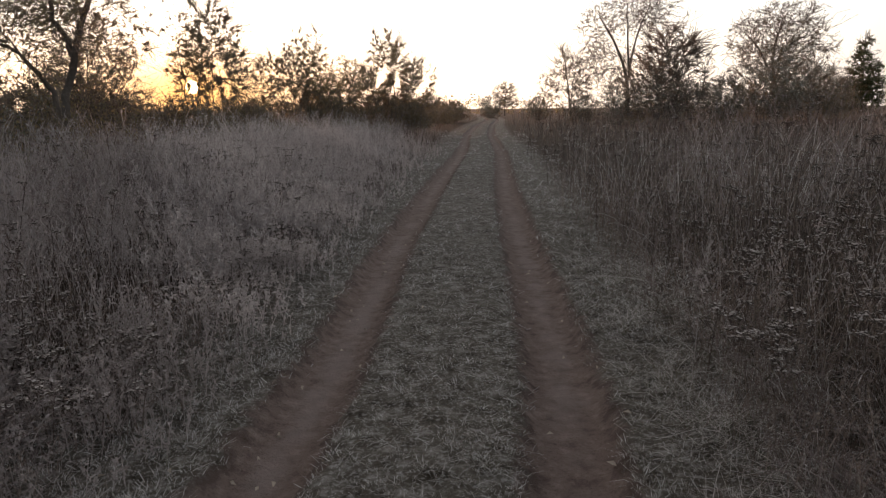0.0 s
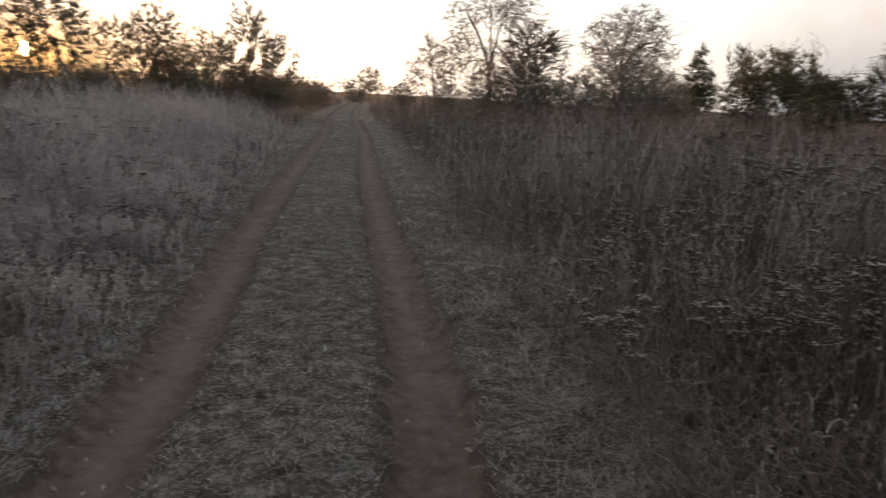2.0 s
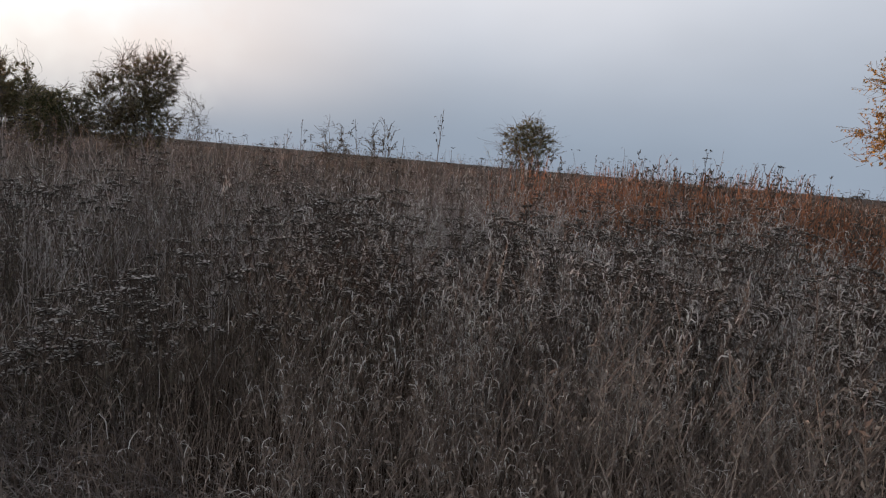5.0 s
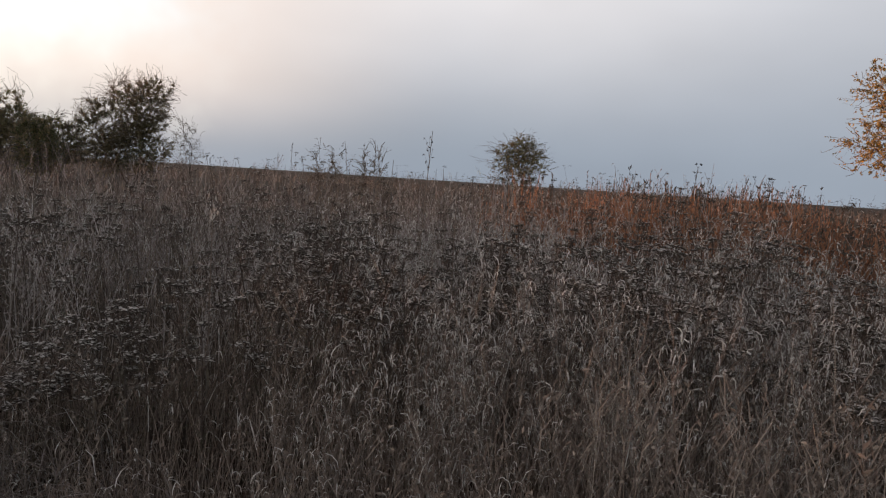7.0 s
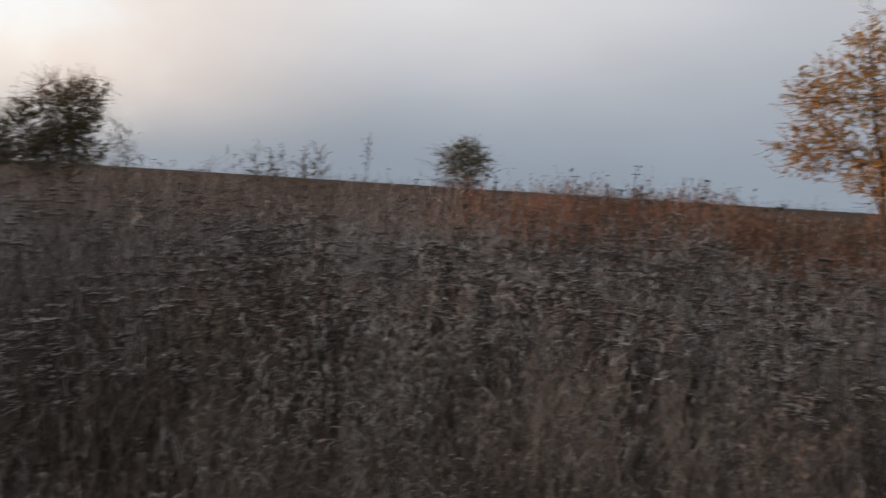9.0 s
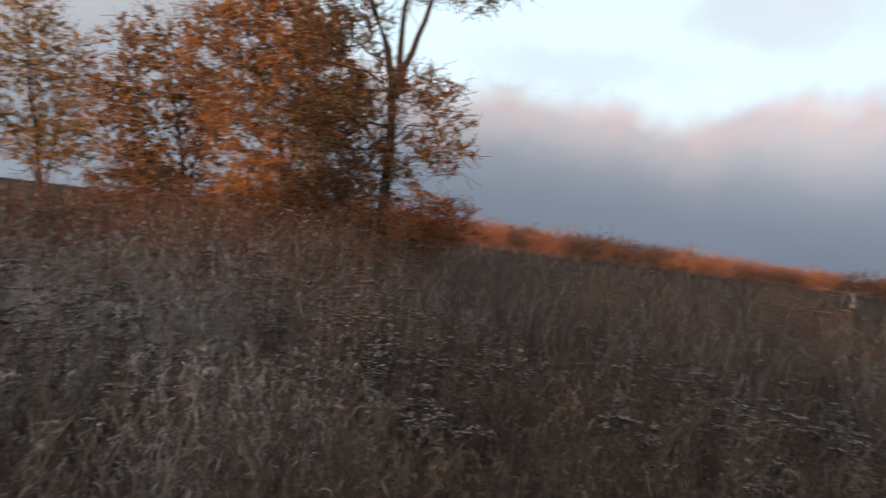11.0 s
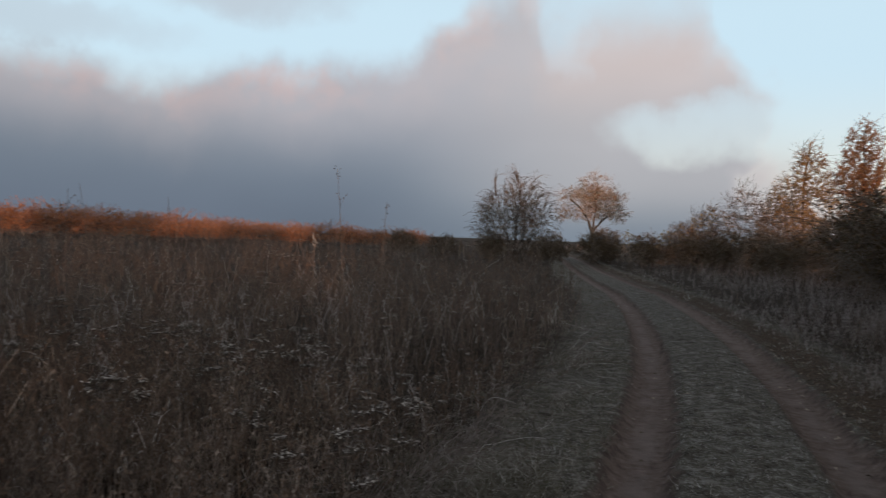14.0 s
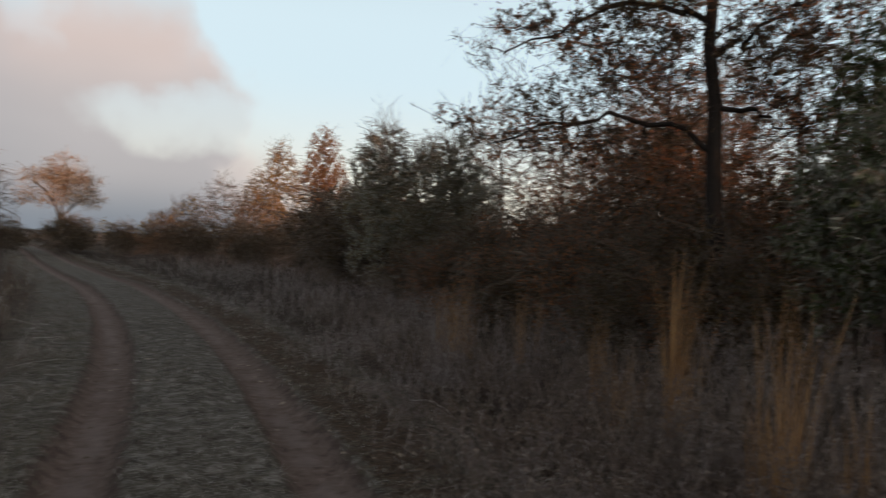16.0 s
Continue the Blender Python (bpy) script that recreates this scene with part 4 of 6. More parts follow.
grown("twiggy_bush", "large bare bush of upright grey twigs beside the track", "bush", spot(-2.3, -45.0), [], [(0.07, 0.0, 3.2, 2.2, 2.2), (1.1, 0.0, 2.2, 1.7, 1.8), (-1.3, 0.1, 2.4, 1.6, 1.8)],
      (90, 700, 3600), M_BARK, M_DARKLEAF, (0.06, 0.03), 1, 0.04, full=1.4, rise=0.7, thin=0.013, stems=20, base=0.7, extra=[(0.0, 0.0, 3.6, 2.5, 2.4)], wobble=0.035)
# twigs borrow the fallen-leaf colour, so low sunlight is painted on them
grown("oak_tree", "spreading tree whose crown glows orange in low sun", "tree", spot(-13.62, -83.99),
      [[(0.21, -0.03, 1.94), (0.27, -0.04, 3.32), (1.39, -0.21, 5.34), (2.83, -0.41, 6.66)], [(0.1, 0.0, 2.0), (0.12, -0.02, 3.4), (-0.17, 0.03, 5.41), (-0.31, 0.05, 8.18)], [(0.1, 0.0, 2.0), (-0.1, 0.0, 3.2), (-1.37, 0.23, 4.43), (-2.67, 0.48, 5.53)]],
      [(-0.16, 0.03, 8.3, 1.94, 1.6), (1.8, -0.27, 6.7, 2.77, 1.66), (-1.96, 0.34, 6.0, 1.94, 1.94), (3.09, -0.44, 4.9, 1.52, 1.11), (-0.24, 0.04, 6.6, 3.11, 1.8), (-2.9, 0.4, 4.6, 1.3, 0.9), (0.6, 0.0, 5.0, 2.6, 1.3)],
      (22, 180, 1100, 3600), M_GREYBARK, [M_ORANGE, M_RUSTLEAF, M_FALLEN], (0.09, 0.05), 2, 0.26, full=1.5, thin=0.014, twig_bark=M_FALLEN, wobble=0.09)
hedge = None
for x, y, sc, rot in ((-8.6, -50.0, 1.0, 0), (-11.0, -46.0, 0.9, 60), (-12.8, -44.5, 0.85, 120), (-14.5, -45.0, 0.95, 180), (-9.8, -56.0, 1.1, 240), (-6.0, -58.0, 0.9, 300), (-16.4, -47.0, 1.1, 40), (-18.5, -46.0, 1.1, 200),
                      (-16.0, -40.0, 0.9, 30), (-14.0, -33.0, 0.75, 75), (-15.5, -28.0, 0.95, 130), (-14.5, -23.5, 1.0, 210), (-12.4, -19.5, 0.9, 290), (-18.0, -33.0, 1.3, 15), (-19.5, -38.0, 1.4, 95), (-1.0, -52.0, 0.8, 260), (2.5, -50.0, 0.7, 310), (6.0, -54.0, 0.8, 100), (-4.6, -47.0, 0.7, 170), (-0.8, -44.4, 0.65, 45), (-13.6, -17.6, 1.2, 110), (-13.2, -22.0, 1.5, 35), (-11.6, -18.6, 1.2, 215), (-15.4, -24.6, 1.7, 300), (-16.8, -20.8, 1.4, 20), (-20.5, -44.0, 1.2, 60)):
    if hedge is None:
        hedge = grown("thicket_bush", "dark brown thicket bush with withered leaves beside the track", "bush", spot(x, y), [], [(0, 0, 1.3, 1.5, 1.2), (0.9, 0.5, 1.0, 1.2, 1.0), (-0.8, -0.5, 1.0, 1.3, 1.0)],
                      (40, 260, 1500), M_BARK, [M_DARKLEAF, M_DEADLEAF, M_MAUVE], (0.085, 0.05), 5, 0.025, "thicket bushes", thin=0.012, stems=10, base=0.9)
    else:
        turned(hedge, x, y, rot, sc)
for x, y, mats, crown in ((-18.36, -57.23, [M_STRAW, M_YELLOW], [(0.1, 0, 2.9, 1.5, 1.9)]), (-20.28, -54.45, [M_STRAW, M_ORANGE], [(0.14, -0.05, 3.9, 1.7, 2.4), (-1.14, 0.44, 2.8, 1.5, 1.9)]),
                          (-22.6, -54.6, [M_ORANGE, M_STRAW], [(0, 0, 3.2, 1.6, 2.1)]), (-16.6, -58.0, [M_STRAW, M_ORANGE], [(0, 0, 2.0, 1.5, 1.4)])):
    grown("birch_shrub", "pale straw-coloured young birches in low sun", "shrub", spot(x, y), [], crown, (40, 260, 1700), M_GREYBARK, mats, (0.08, 0.045), 3, 0.04, "young birches", rise=0.35, thin=0.014, stems=8, base=0.9, twig_bark=M_GREYBARK)
grown("autumn_tree", "upright tree with grey-orange leaves in low sun", "tree", spot(-25.72, -56.52), [[(0.1, 0, 3.0), (0.2, -0.1, 6.0), (-0.1, 0.05, 9.5)], [(0.2, 0, 1.0), (0.8, -0.3, 4.0), (0.9, -0.4, 6.5)]],
      [(-0.1, 0.05, 8.1, 1.41, 1.9), (0.8, -0.36, 5.2, 1.92, 2.1), (-1.02, 0.48, 5.5, 1.26, 2.1), (0, 0, 3.0, 1.9, 1.8)], (18, 160, 900, 2400), M_BARK, [M_YELLOW, M_ORANGE, M_OLIVE], (0.10, 0.06), 7, 0.13, rise=0.2, thin=0.014)
grown("autumn_tree", "upright tree with glowing rusty orange leaves", "tree", spot(-30.42, -56.43), [[(0.1, 0, 3.0), (0.3, -0.1, 7.0), (0.35, -0.2, 11.0)], [(0, 0, 1.0), (-0.4, 0.2, 5.0), (-0.5, 0.3, 8.5)]],
      [(0.35, -0.19, 9.6, 1.56, 2.4), (0.82, -0.44, 7.0, 1.82, 2.61), (-0.54, 0.29, 6.8, 1.56, 2.61), (0.2, 0, 4.0, 2.0, 2.2)], (20, 180, 1000, 3000), M_BARK, [M_ORANGE, M_RUSTLEAF, M_ORANGE], (0.105, 0.07), 9, 0.15, rise=0.2, thin=0.014)

# trees and bushes close to the track
for x, y, crown, twigs in ((-10.3, -14.89, [(0.21, -0.14, 3.3, 1.0, 1.2), (-0.52, 0.36, 3.2, 0.85, 1.1), (0.68, -0.43, 2.6, 0.8, 1.1), (0.04, -0.02, 1.7, 1.35, 1.3)], 3400), (-11.86, -14.49, [(0.08, -0.06, 3.3, 0.95, 1.25), (-0.4, 0.33, 2.7, 0.85, 1.2), (0, 0, 1.5, 1.1, 1.1)], 2200)):
    grown("willow_bush", "dense willow bush with frosted grey-green leaves", "bush", spot(x, y), [], crown, (60, 450, twigs), M_BARK, [M_FROSTLEAF, M_FROSTLEAF, M_OLIVE, M_FROSTLEAF], (0.075, 0.03), 8, 0.03, "frosted willow bushes", full=1.8, rise=0.35, thin=0.006,
          stems=12, base=0.5, extra=[(0.1, -0.1, 3.7, 1.2, 1.1)])
grown("dark_tree", "dark trunked tree with low limbs and sparse withered leaves", "tree", spot(-9.21, -5.25),
      [[(0.0, 0.01, 1.78), (0.04, -0.06, 2.89), (0.08, -0.14, 4.15), (0.13, -0.21, 5.11), (0.15, -0.25, 6.71), (0.22, -0.36, 8.2)]],
      [(1.57, -2.03, 4.28, 1.0, 0.8), (2.1, -2.5, 4.6, 0.7, 0.42), (0.92, -1.31, 4.6, 1.0, 0.8), (1.3, -1.75, 3.28, 1.2, 0.5), (0.37, -0.58, 5.14, 1.1, 0.9), (-0.3, 0.5, 4.5, 0.8, 0.85), (0.65, -0.96, 3.6, 1.0, 0.9), (0.0, 0.0, 6.6, 1.9, 1.2), (2.4, -2.8, 3.4, 0.55, 0.34), (-0.6, 0.9, 5.6, 1.2, 0.9), (-0.5, 0.9, 4.0, 0.9, 0.9), (-0.9, 1.6, 3.3, 0.9, 0.8), (-1.0, 1.8, 4.6, 0.9, 0.8)],
      (24, 220, 1200, 4200), M_SHADEDBARK, [M_DARKLEAF, M_DARKLEAF, M_DEADLEAF, M_RUSTLEAF], (0.048, 0.030), 5, 0.14, full=1.5, twig_bark=M_SHADEDBARK, thin=0.005, wobble=0.13, rise=0.02,
      limbs=[[(0.06, -0.1, 2.95), (0.41, -0.64, 3.41), (0.88, -1.27, 3.49), (1.53, -2.0, 3.31), (2.13, -2.56, 3.03)], [(0.12, -0.2, 4.8), (0.5, -0.77, 5.12), (0.93, -1.33, 5.02), (1.4, -1.86, 4.62), (2.06, -2.5, 4.47)],
             [(0.1, -0.17, 4.3), (-0.18, 0.32, 4.59), (-0.51, 0.97, 5.13)], [(0.08, -0.13, 3.6), (-0.14, 0.24, 3.59), (-0.4, 0.75, 3.18)], [(0.14, -0.23, 5.5), (0.62, -0.93, 6.15), (1.41, -1.87, 6.46)]])
grown("willow_bush", "dark green willow with long hanging frosted leaves", "bush", spot(-6.73, -2.2), [], [(0.03, 0.0, 2.1, 0.7, 0.75), (0.1, -0.35, 1.55, 0.65, 0.7), (-0.1, 0.5, 1.6, 0.8, 0.9), (0.15, -0.45, 2.1, 0.45, 0.55), (-0.3, 0.7, 2.4, 0.7, 0.8)],
      (50, 350, 1500), M_BARK, [M_WILLOWLEAF, M_WILLOWLEAF, M_GREYGREEN, M_GREEN], (0.085, 0.026), 6, 0.024, "hanging willows", full=1.3, droop=0.9, thin=0.005, stems=8, base=0.4)
grown("willow_bush", "tall dark green willow behind the hanging one", "bush", spot(-7.91, -2.7), [], [(0.05, -0.05, 3.5, 0.6, 0.6), (-0.03, 0.2, 2.9, 0.7, 0.8), (0.1, -0.3, 3.2, 0.4, 0.4), (-0.2, 0.6, 3.9, 0.8, 0.9), (0, 0.2, 1.8, 0.9, 1.0), (-0.2, 1.0, 3.2, 1.0, 1.0), (0.0, 0.3, 2.5, 1.0, 0.8)],
      (50, 350, 1500), M_BARK, [M_WILLOWLEAF, M_GREEN, M_GREEN], (0.08, 0.03), 6, 0.03, "hanging willows", full=1.8, droop=0.6, thin=0.005, stems=7, base=0.4)
under = None
for x, y, sc, rot in ((-8.6, -7.2, 1.0, 0), (-9.4, -9.2, 1.1, 60), (-10.6, -11.0, 1.2, 120), (-8.4, -3.9, 1.0, 200), (-10.6, -6.6, 1.3, 260), (-11.5, -9.0, 1.4, 320), (-7.9, -1.0, 1.0, 30), (-10.8, -3.6, 1.5, 90), (-13.2, -11.4, 1.4, 10), (-7.9, -5.6, 0.75, 150), (-8.2, -8.6, 0.75, 280), (-9.4, -11.4, 0.85, 340), (-12.5, -7.0, 1.7, 20), (-12.0, -4.4, 1.6, 140), (-9.8, -5.9, 1.2, 210), (-9.6, -13.0, 0.75, 75), (-12.8, -12.6, 1.3, 300), (-7.2, -0.6, 1.0, 10), (-8.8, 0.6, 1.4, 80)):
    if under is None:
        under = grown("bramble_bush", "dark brown undergrowth bush below the trees", "bush", spot(x, y), [], [(0, 0, 1.1, 1.1, 1.05), (0.5, 0.4, 0.7, 0.9, 0.7), (-0.5, -0.3, 0.8, 0.9, 0.8)],
                      (40, 260, 1900), M_BARK, [M_DARKLEAF, M_DARKLEAF, M_DEADLEAF, M_RUSTLEAF], (0.055, 0.034), 5, 0.016, "undergrowth bushes", thin=0.006, stems=10, base=0.6)
    else:
        turned(under, x, y, rot, sc)
rust_back = None
for x, y, sc, rot in ((-14.5, -15.5, 0.95, 0), (-14.0, -8.0, 1.0, 80), (-17.0, -12.0, 1.1, 150), (-16.0, -5.0, 1.0, 230), (-19.0, -17.0, 1.1, 300), (-13.0, -10.8, 0.75, 45), (-13.4, -9.2, 0.85, 110), (-12.6, -7.4, 0.85, 190), (-15.0, -11.0, 0.95, 260), (-12.0, -8.2, 1.1, 60), (-10.9, -5.0, 0.85, 10), (-11.8, -2.6, 0.95, 200)):
    if rust_back is None:
        rust_back = grown("autumn_tree", "reddish brown leaved tree behind the undergrowth", "tree", spot(x, y), [[(0, 0, 1.5), (0.1, 0.1, 3.0), (0.2, 0, 5.2)], [(0, 0, 0.8), (-0.5, 0.3, 2.6), (-0.8, 0.4, 4.4)]],
                          [(0.2, 0, 4.4, 1.3, 1.6), (-0.7, 0.4, 3.4, 1.2, 1.4), (0.5, -0.5, 2.6, 1.3, 1.4)], (18, 150, 1100), M_BARK, [M_RUSTLEAF, M_DARKLEAF, M_RUSTLEAF], (0.065, 0.04), 4, 0.06, "red-brown trees", thin=0.008)
    else:
        turned(rust_back, x, y, rot, sc)


# ---------------------------------------------------------------- herbs
RNG = np.random.default_rng(23)


def scatter(n, fits, far=70):
    """n random places (x, y) that the rule accepts."""
    got = []
    have = 0
    while have < n:
        a = RNG.uniform(0, 2 * np.pi, 60000)
        r = np.exp(RNG.uniform(np.log(1.0), np.log(far), 60000))
        x, y = r * np.sin(a), r * np.cos(a)
        ok = fits(x, y, r) > RNG.uniform(0, 1, len(x))
        got.append(np.stack([x[ok], y[ok]], 1))
        have += ok.sum()
    return np.concatenate(got)[:n]


def sstep(x, a, b):
    t = np.clip((x - a) / (b - a), 0, 1)
    return t * t * (3 - 2 * t)


_clumps = [(RNG.uniform(0, 6.28), RNG.uniform(0, 6.28), k) for k in (1.1, 1.7, 2.6, 3.9, 5.6, 8.0)]


def clumped(x, y, shift=0.0, low=0.12):
    """Uneven growth: clumps a metre or less across with thin places between."""
    v = 0
    for a, p, k in _clumps:
        v = v + np.sin(k * (x * np.cos(a + shift) + y * np.sin(a + shift)) + p + shift * 7)
    return low + (1 - low) * sstep(v, -1.6, 2.2)


def field_side(x, y, r):
    near = 1.42 + 0.42 * sstep(-y, 1.0, 4.0)
    return sstep(across(x, y) - near, 0.0, 0.5) * (r > 1.0)


def bush_side(x, y, r):
    return sstep(-across(x, y), 1.05, 2.2) * (r > 1.0)


def weed_height(x, y):
    """How tall the herbs stand."""
    w = across(x, y)
    r = np.hypot(x, y)
    a = np.degrees(np.arctan2(x, y)) % 360
    field = 0.52 + 0.36 * sstep(w, 1.8, 3.4) + 0.62 * sstep(r, 5, 11) + 0.08 * sstep(r, 9, 13) * ((a > 66) & (a < 130))
    field = field * (1 - 0.24 * sstep(a, 126, 140) * (1 - sstep(a, 186, 200)))
    front = 0.22 + 0.93 * sstep(-w, 1.3, 4.6)
    back = 0.28 + 0.62 * sstep(-w, 1.8, 4.6)
    left = np.where(y > 0, front, back)
    swell = 0.84 + 0.3 * clumped(x * 0.6, y * 0.6, 0.5, 0.0)
    return np.where(w > 0, field, left) * swell * RNG.uniform(0.7, 1.15, len(x))


def stem_lines(base, h, k, lean, bend):
    n = len(base)
    t = np.linspace(0, 1, k)[None, :, None]
    a = around(n)
    tilt = RNG.uniform(0, lean, (n, 1))[:, None, :]
    P = base[:, None, :] + np.array([0, 0, 1.0]) * h[:, None, None] * t + a[:, None, :] * (tilt * t + RNG.uniform(0, bend, (n, 1))[:, None, :] * t ** 2.5) * h[:, None, None]
    return P


def on_ground(xy):
    return np.concatenate([xy, ground_z(xy[:, 0], xy[:, 1])[:, None] - 0.02], 1)


def seed_domes(C, size, sides):
    """Flat-topped seed clusters: dark below, rime on the upper face."""
    n = len(C)
    ang = np.arange(sides) * 2 * np.pi / sides
    ring = np.stack([np.cos(ang), np.sin(ang), 0 * ang], 1)[None] * (size[:, None, None] * RNG.uniform(0.7, 1.25, (n, sides, 1)))
    tilt = RNG.normal(size=(n, 1, 2)) * 0.22
    ring[..., 2] = (ring[..., :2] * tilt).sum(-1) + RNG.normal(size=(n, sides)) * 0.08 * size[:, None]
    ring = ring + C[:, None, :]
    low = C - np.array([0, 0, 0.7]) * size[:, None]
    top = C + np.array([0, 0, 0.42]) * size[:, None]
    k = np.arange(sides)
    base = (np.arange(n) * (sides + 1))[:, None]
    F = np.stack([base + k, base + (k + 1) % sides, np.broadcast_to(base + sides, (n, sides))], -1).reshape(-1, 3)
    out = [(np.concatenate([ring, low[:, None]], 1), F, M_HEAD)]
    white = RNG.uniform(0, 1, n) < 0.62
    cap = np.concatenate([ring + np.array([0, 0, 0.002]), top[:, None]], 1)
    out.append((cap, F[np.repeat(white, sides)], M_RIME))
    out.append((cap, F[np.repeat(~white, sides)], M_HEAD))
    return out


def umbel_weeds(xy, fine, fat=1.0, tall=1.0):
    """Tansy-like dead herbs: stem, flat-topped heads of many seed buttons on short shoots, hanging withered leaves."""
    n = len(xy)
    base = on_ground(xy)
    h = weed_height(xy[:, 0], xy[:, 1]) * tall
    P = stem_lines(base, h, 5, 0.22, 0.12)
    V, F = ribbons(P, np.linspace(0.0075, 0.0045, 5)[None, :] * fat ** 0.6, around(n))
    out = [(V, F, M_DARKSTEM)]
    rows = np.arange(n)[:, None]
    heads = {2: 3, 1: 2, 0: 1}[fine]
    shoots = {2: 7, 1: 4, 0: 2}[fine]
    buttons = {2: 4, 1: 3, 0: 2}[fine]
    # fork points down the stem; the lower heads stand off to the side
    t = np.concatenate([np.full((n, 1), 0.95), RNG.uniform(0.68, 0.88, (n, heads - 1))], 1)
    i = np.minimum((t * 4).astype(int), 3)
    fork = P[rows, i] + (P[rows, i + 1] - P[rows, i]) * (t * 4 - i)[..., None]
    centre = fork + around(n * heads).reshape(n, heads, 3) * np.where(t > 0.9, 0.0, 0.09)[..., None] * RNG.uniform(0.5, 1.2, (n, heads, 1))
    centre[..., 2] += np.where(t > 0.9, 0.05, 0.12) * h[:, None]
    B = np.stack([fork, (fork + centre) / 2 + RNG.normal(size=fork.shape) * 0.006, centre], 2).reshape(-1, 3, 3)
    V, F = ribbons(B, np.array([0.005, 0.0045, 0.004]) * fat, around(len(B)))
    out.append((V, F, M_DARKSTEM))
    wide = RNG.uniform(0.022, 0.055, n * heads) * fat
    C = np.repeat(centre.reshape(-1, 3), shoots, 0)
    o = around(len(C)) * (RNG.uniform(0.1, 1.0, len(C)) ** 0.6 * np.repeat(wide, shoots))[:, None]
    tip = C + o + np.array([0, 0, 1.0]) * (0.03 * fat - (o ** 2).sum(1) ** 0.5 * 0.25)[:, None]
    if fine:
        V, F = ribbons(np.stack([C - np.array([0, 0, 0.025]), tip], 1), np.array([0.003, 0.002]) * fat, around(len(C)))
        out.append((V, F, M_DARKSTEM))
        hub = np.repeat(tip, buttons, 0) + RNG.normal(size=(len(tip) * buttons, 3)) * np.array([0.009, 0.009, 0.003]) * fat
        out += seed_domes(hub, RNG.uniform(0.0048, 0.0082, len(hub)) * fat if fine == 2 else RNG.uniform(0.006, 0.010, len(hub)) * fat, 5 if fine == 2 else 4)
    else:
        hub = np.repeat(tip, buttons, 0) + RNG.normal(size=(len(tip) * buttons, 3)) * np.array([0.014, 0.014, 0.003]) * fat
        D = around(len(hub)) + RNG.normal(size=(len(hub), 3)) * 0.15
        up = np.array([0, 0, 1.0]) + RNG.normal(size=(len(hub), 3)) * 0.25
        size = RNG.uniform(0.013, 0.030, len(hub)) * fat
        V, F = leaves(hub, D, up, size, size * 0.9)
        out.append((V, F, M_HEAD))
    lv = {2: 9, 1: 4, 0: 1}[fine]
    t = RNG.uniform(0.12, 0.75, (n, lv))
    i = np.minimum((t * 4).astype(int), 3)
    s = (P[rows, i] + (P[rows, i + 1] - P[rows, i]) * (t * 4 - i)[..., None]).reshape(-1, 3)
    o = around(len(s))
    ln = RNG.uniform(0.04, 0.10, (len(s), 1)) * fat ** 0.5
    B = np.stack([s, s + o * ln * 0.6 + np.array([0, 0, 0.3]) * ln, s + o * ln - np.array([0, 0, 0.5]) * ln], 1)
    V, F = ribbons(B, np.array([0.004, 0.010, 0.002]) * fat, np.cross(o, [0, 0, 1.0]) + RNG.normal(size=(len(s), 3)) * 0.5)
    out.append((V, F, M_DEADLEAF))
    return out


def curled_weeds(xy, count, scale=1.0, fat=1.0, frost=0.5):
    """Dead leafy stems whose narrow leaves arch and curl over, many of them furred with frost."""
    n = len(xy)
    h = weed_height(xy[:, 0], xy[:, 1]) * scale
    P = stem_lines(on_ground(xy), h, 5, 0.25, 0.2)
    V, F = ribbons(P, np.linspace(0.005, 0.0025, 5)[None, :] * fat, around(n))
    out = [(V, F, M_STEM)]
    rows = np.arange(n)[:, None]
    t = 1 - 0.75 * RNG.uniform(0, 1, (n, count)) ** 1.3
    i = np.minimum((t * 4).astype(int), 3)
    s = (P[rows, i] + (P[rows, i + 1] - P[rows, i]) * (t * 4 - i)[..., None]).reshape(-1, 3)
    a = around(len(s))
    ln = RNG.uniform(0.02, 0.065, (len(s), 1, 1)) * fat ** 0.5
    q = np.linspace(0, 1, 4)[None, :, None]
    turn = RNG.uniform(1.4, 3.6, (len(s), 1, 1))
    B = s[:, None, :] + ln * (a[:, None, :] * (1 - np.cos(q * turn)) / turn * 1.4 + np.array([0, 0, 1.0]) * np.sin(q * turn) / turn * 1.5)
    V, F = ribbons(B, np.array([0.0028, 0.0042, 0.0036, 0.0012]) * fat, np.cross(a, [0, 0, 1.0]) + RNG.normal(size=(len(s), 3)) * 0.35)
    white = np.repeat(RNG.uniform(0, 1, len(s)) < np.repeat(np.broadcast_to(frost, n), count), 3)
    out.append((V, F[white], M_FROST))
    out.append((V, F[~white], M_STRAW))
    return out


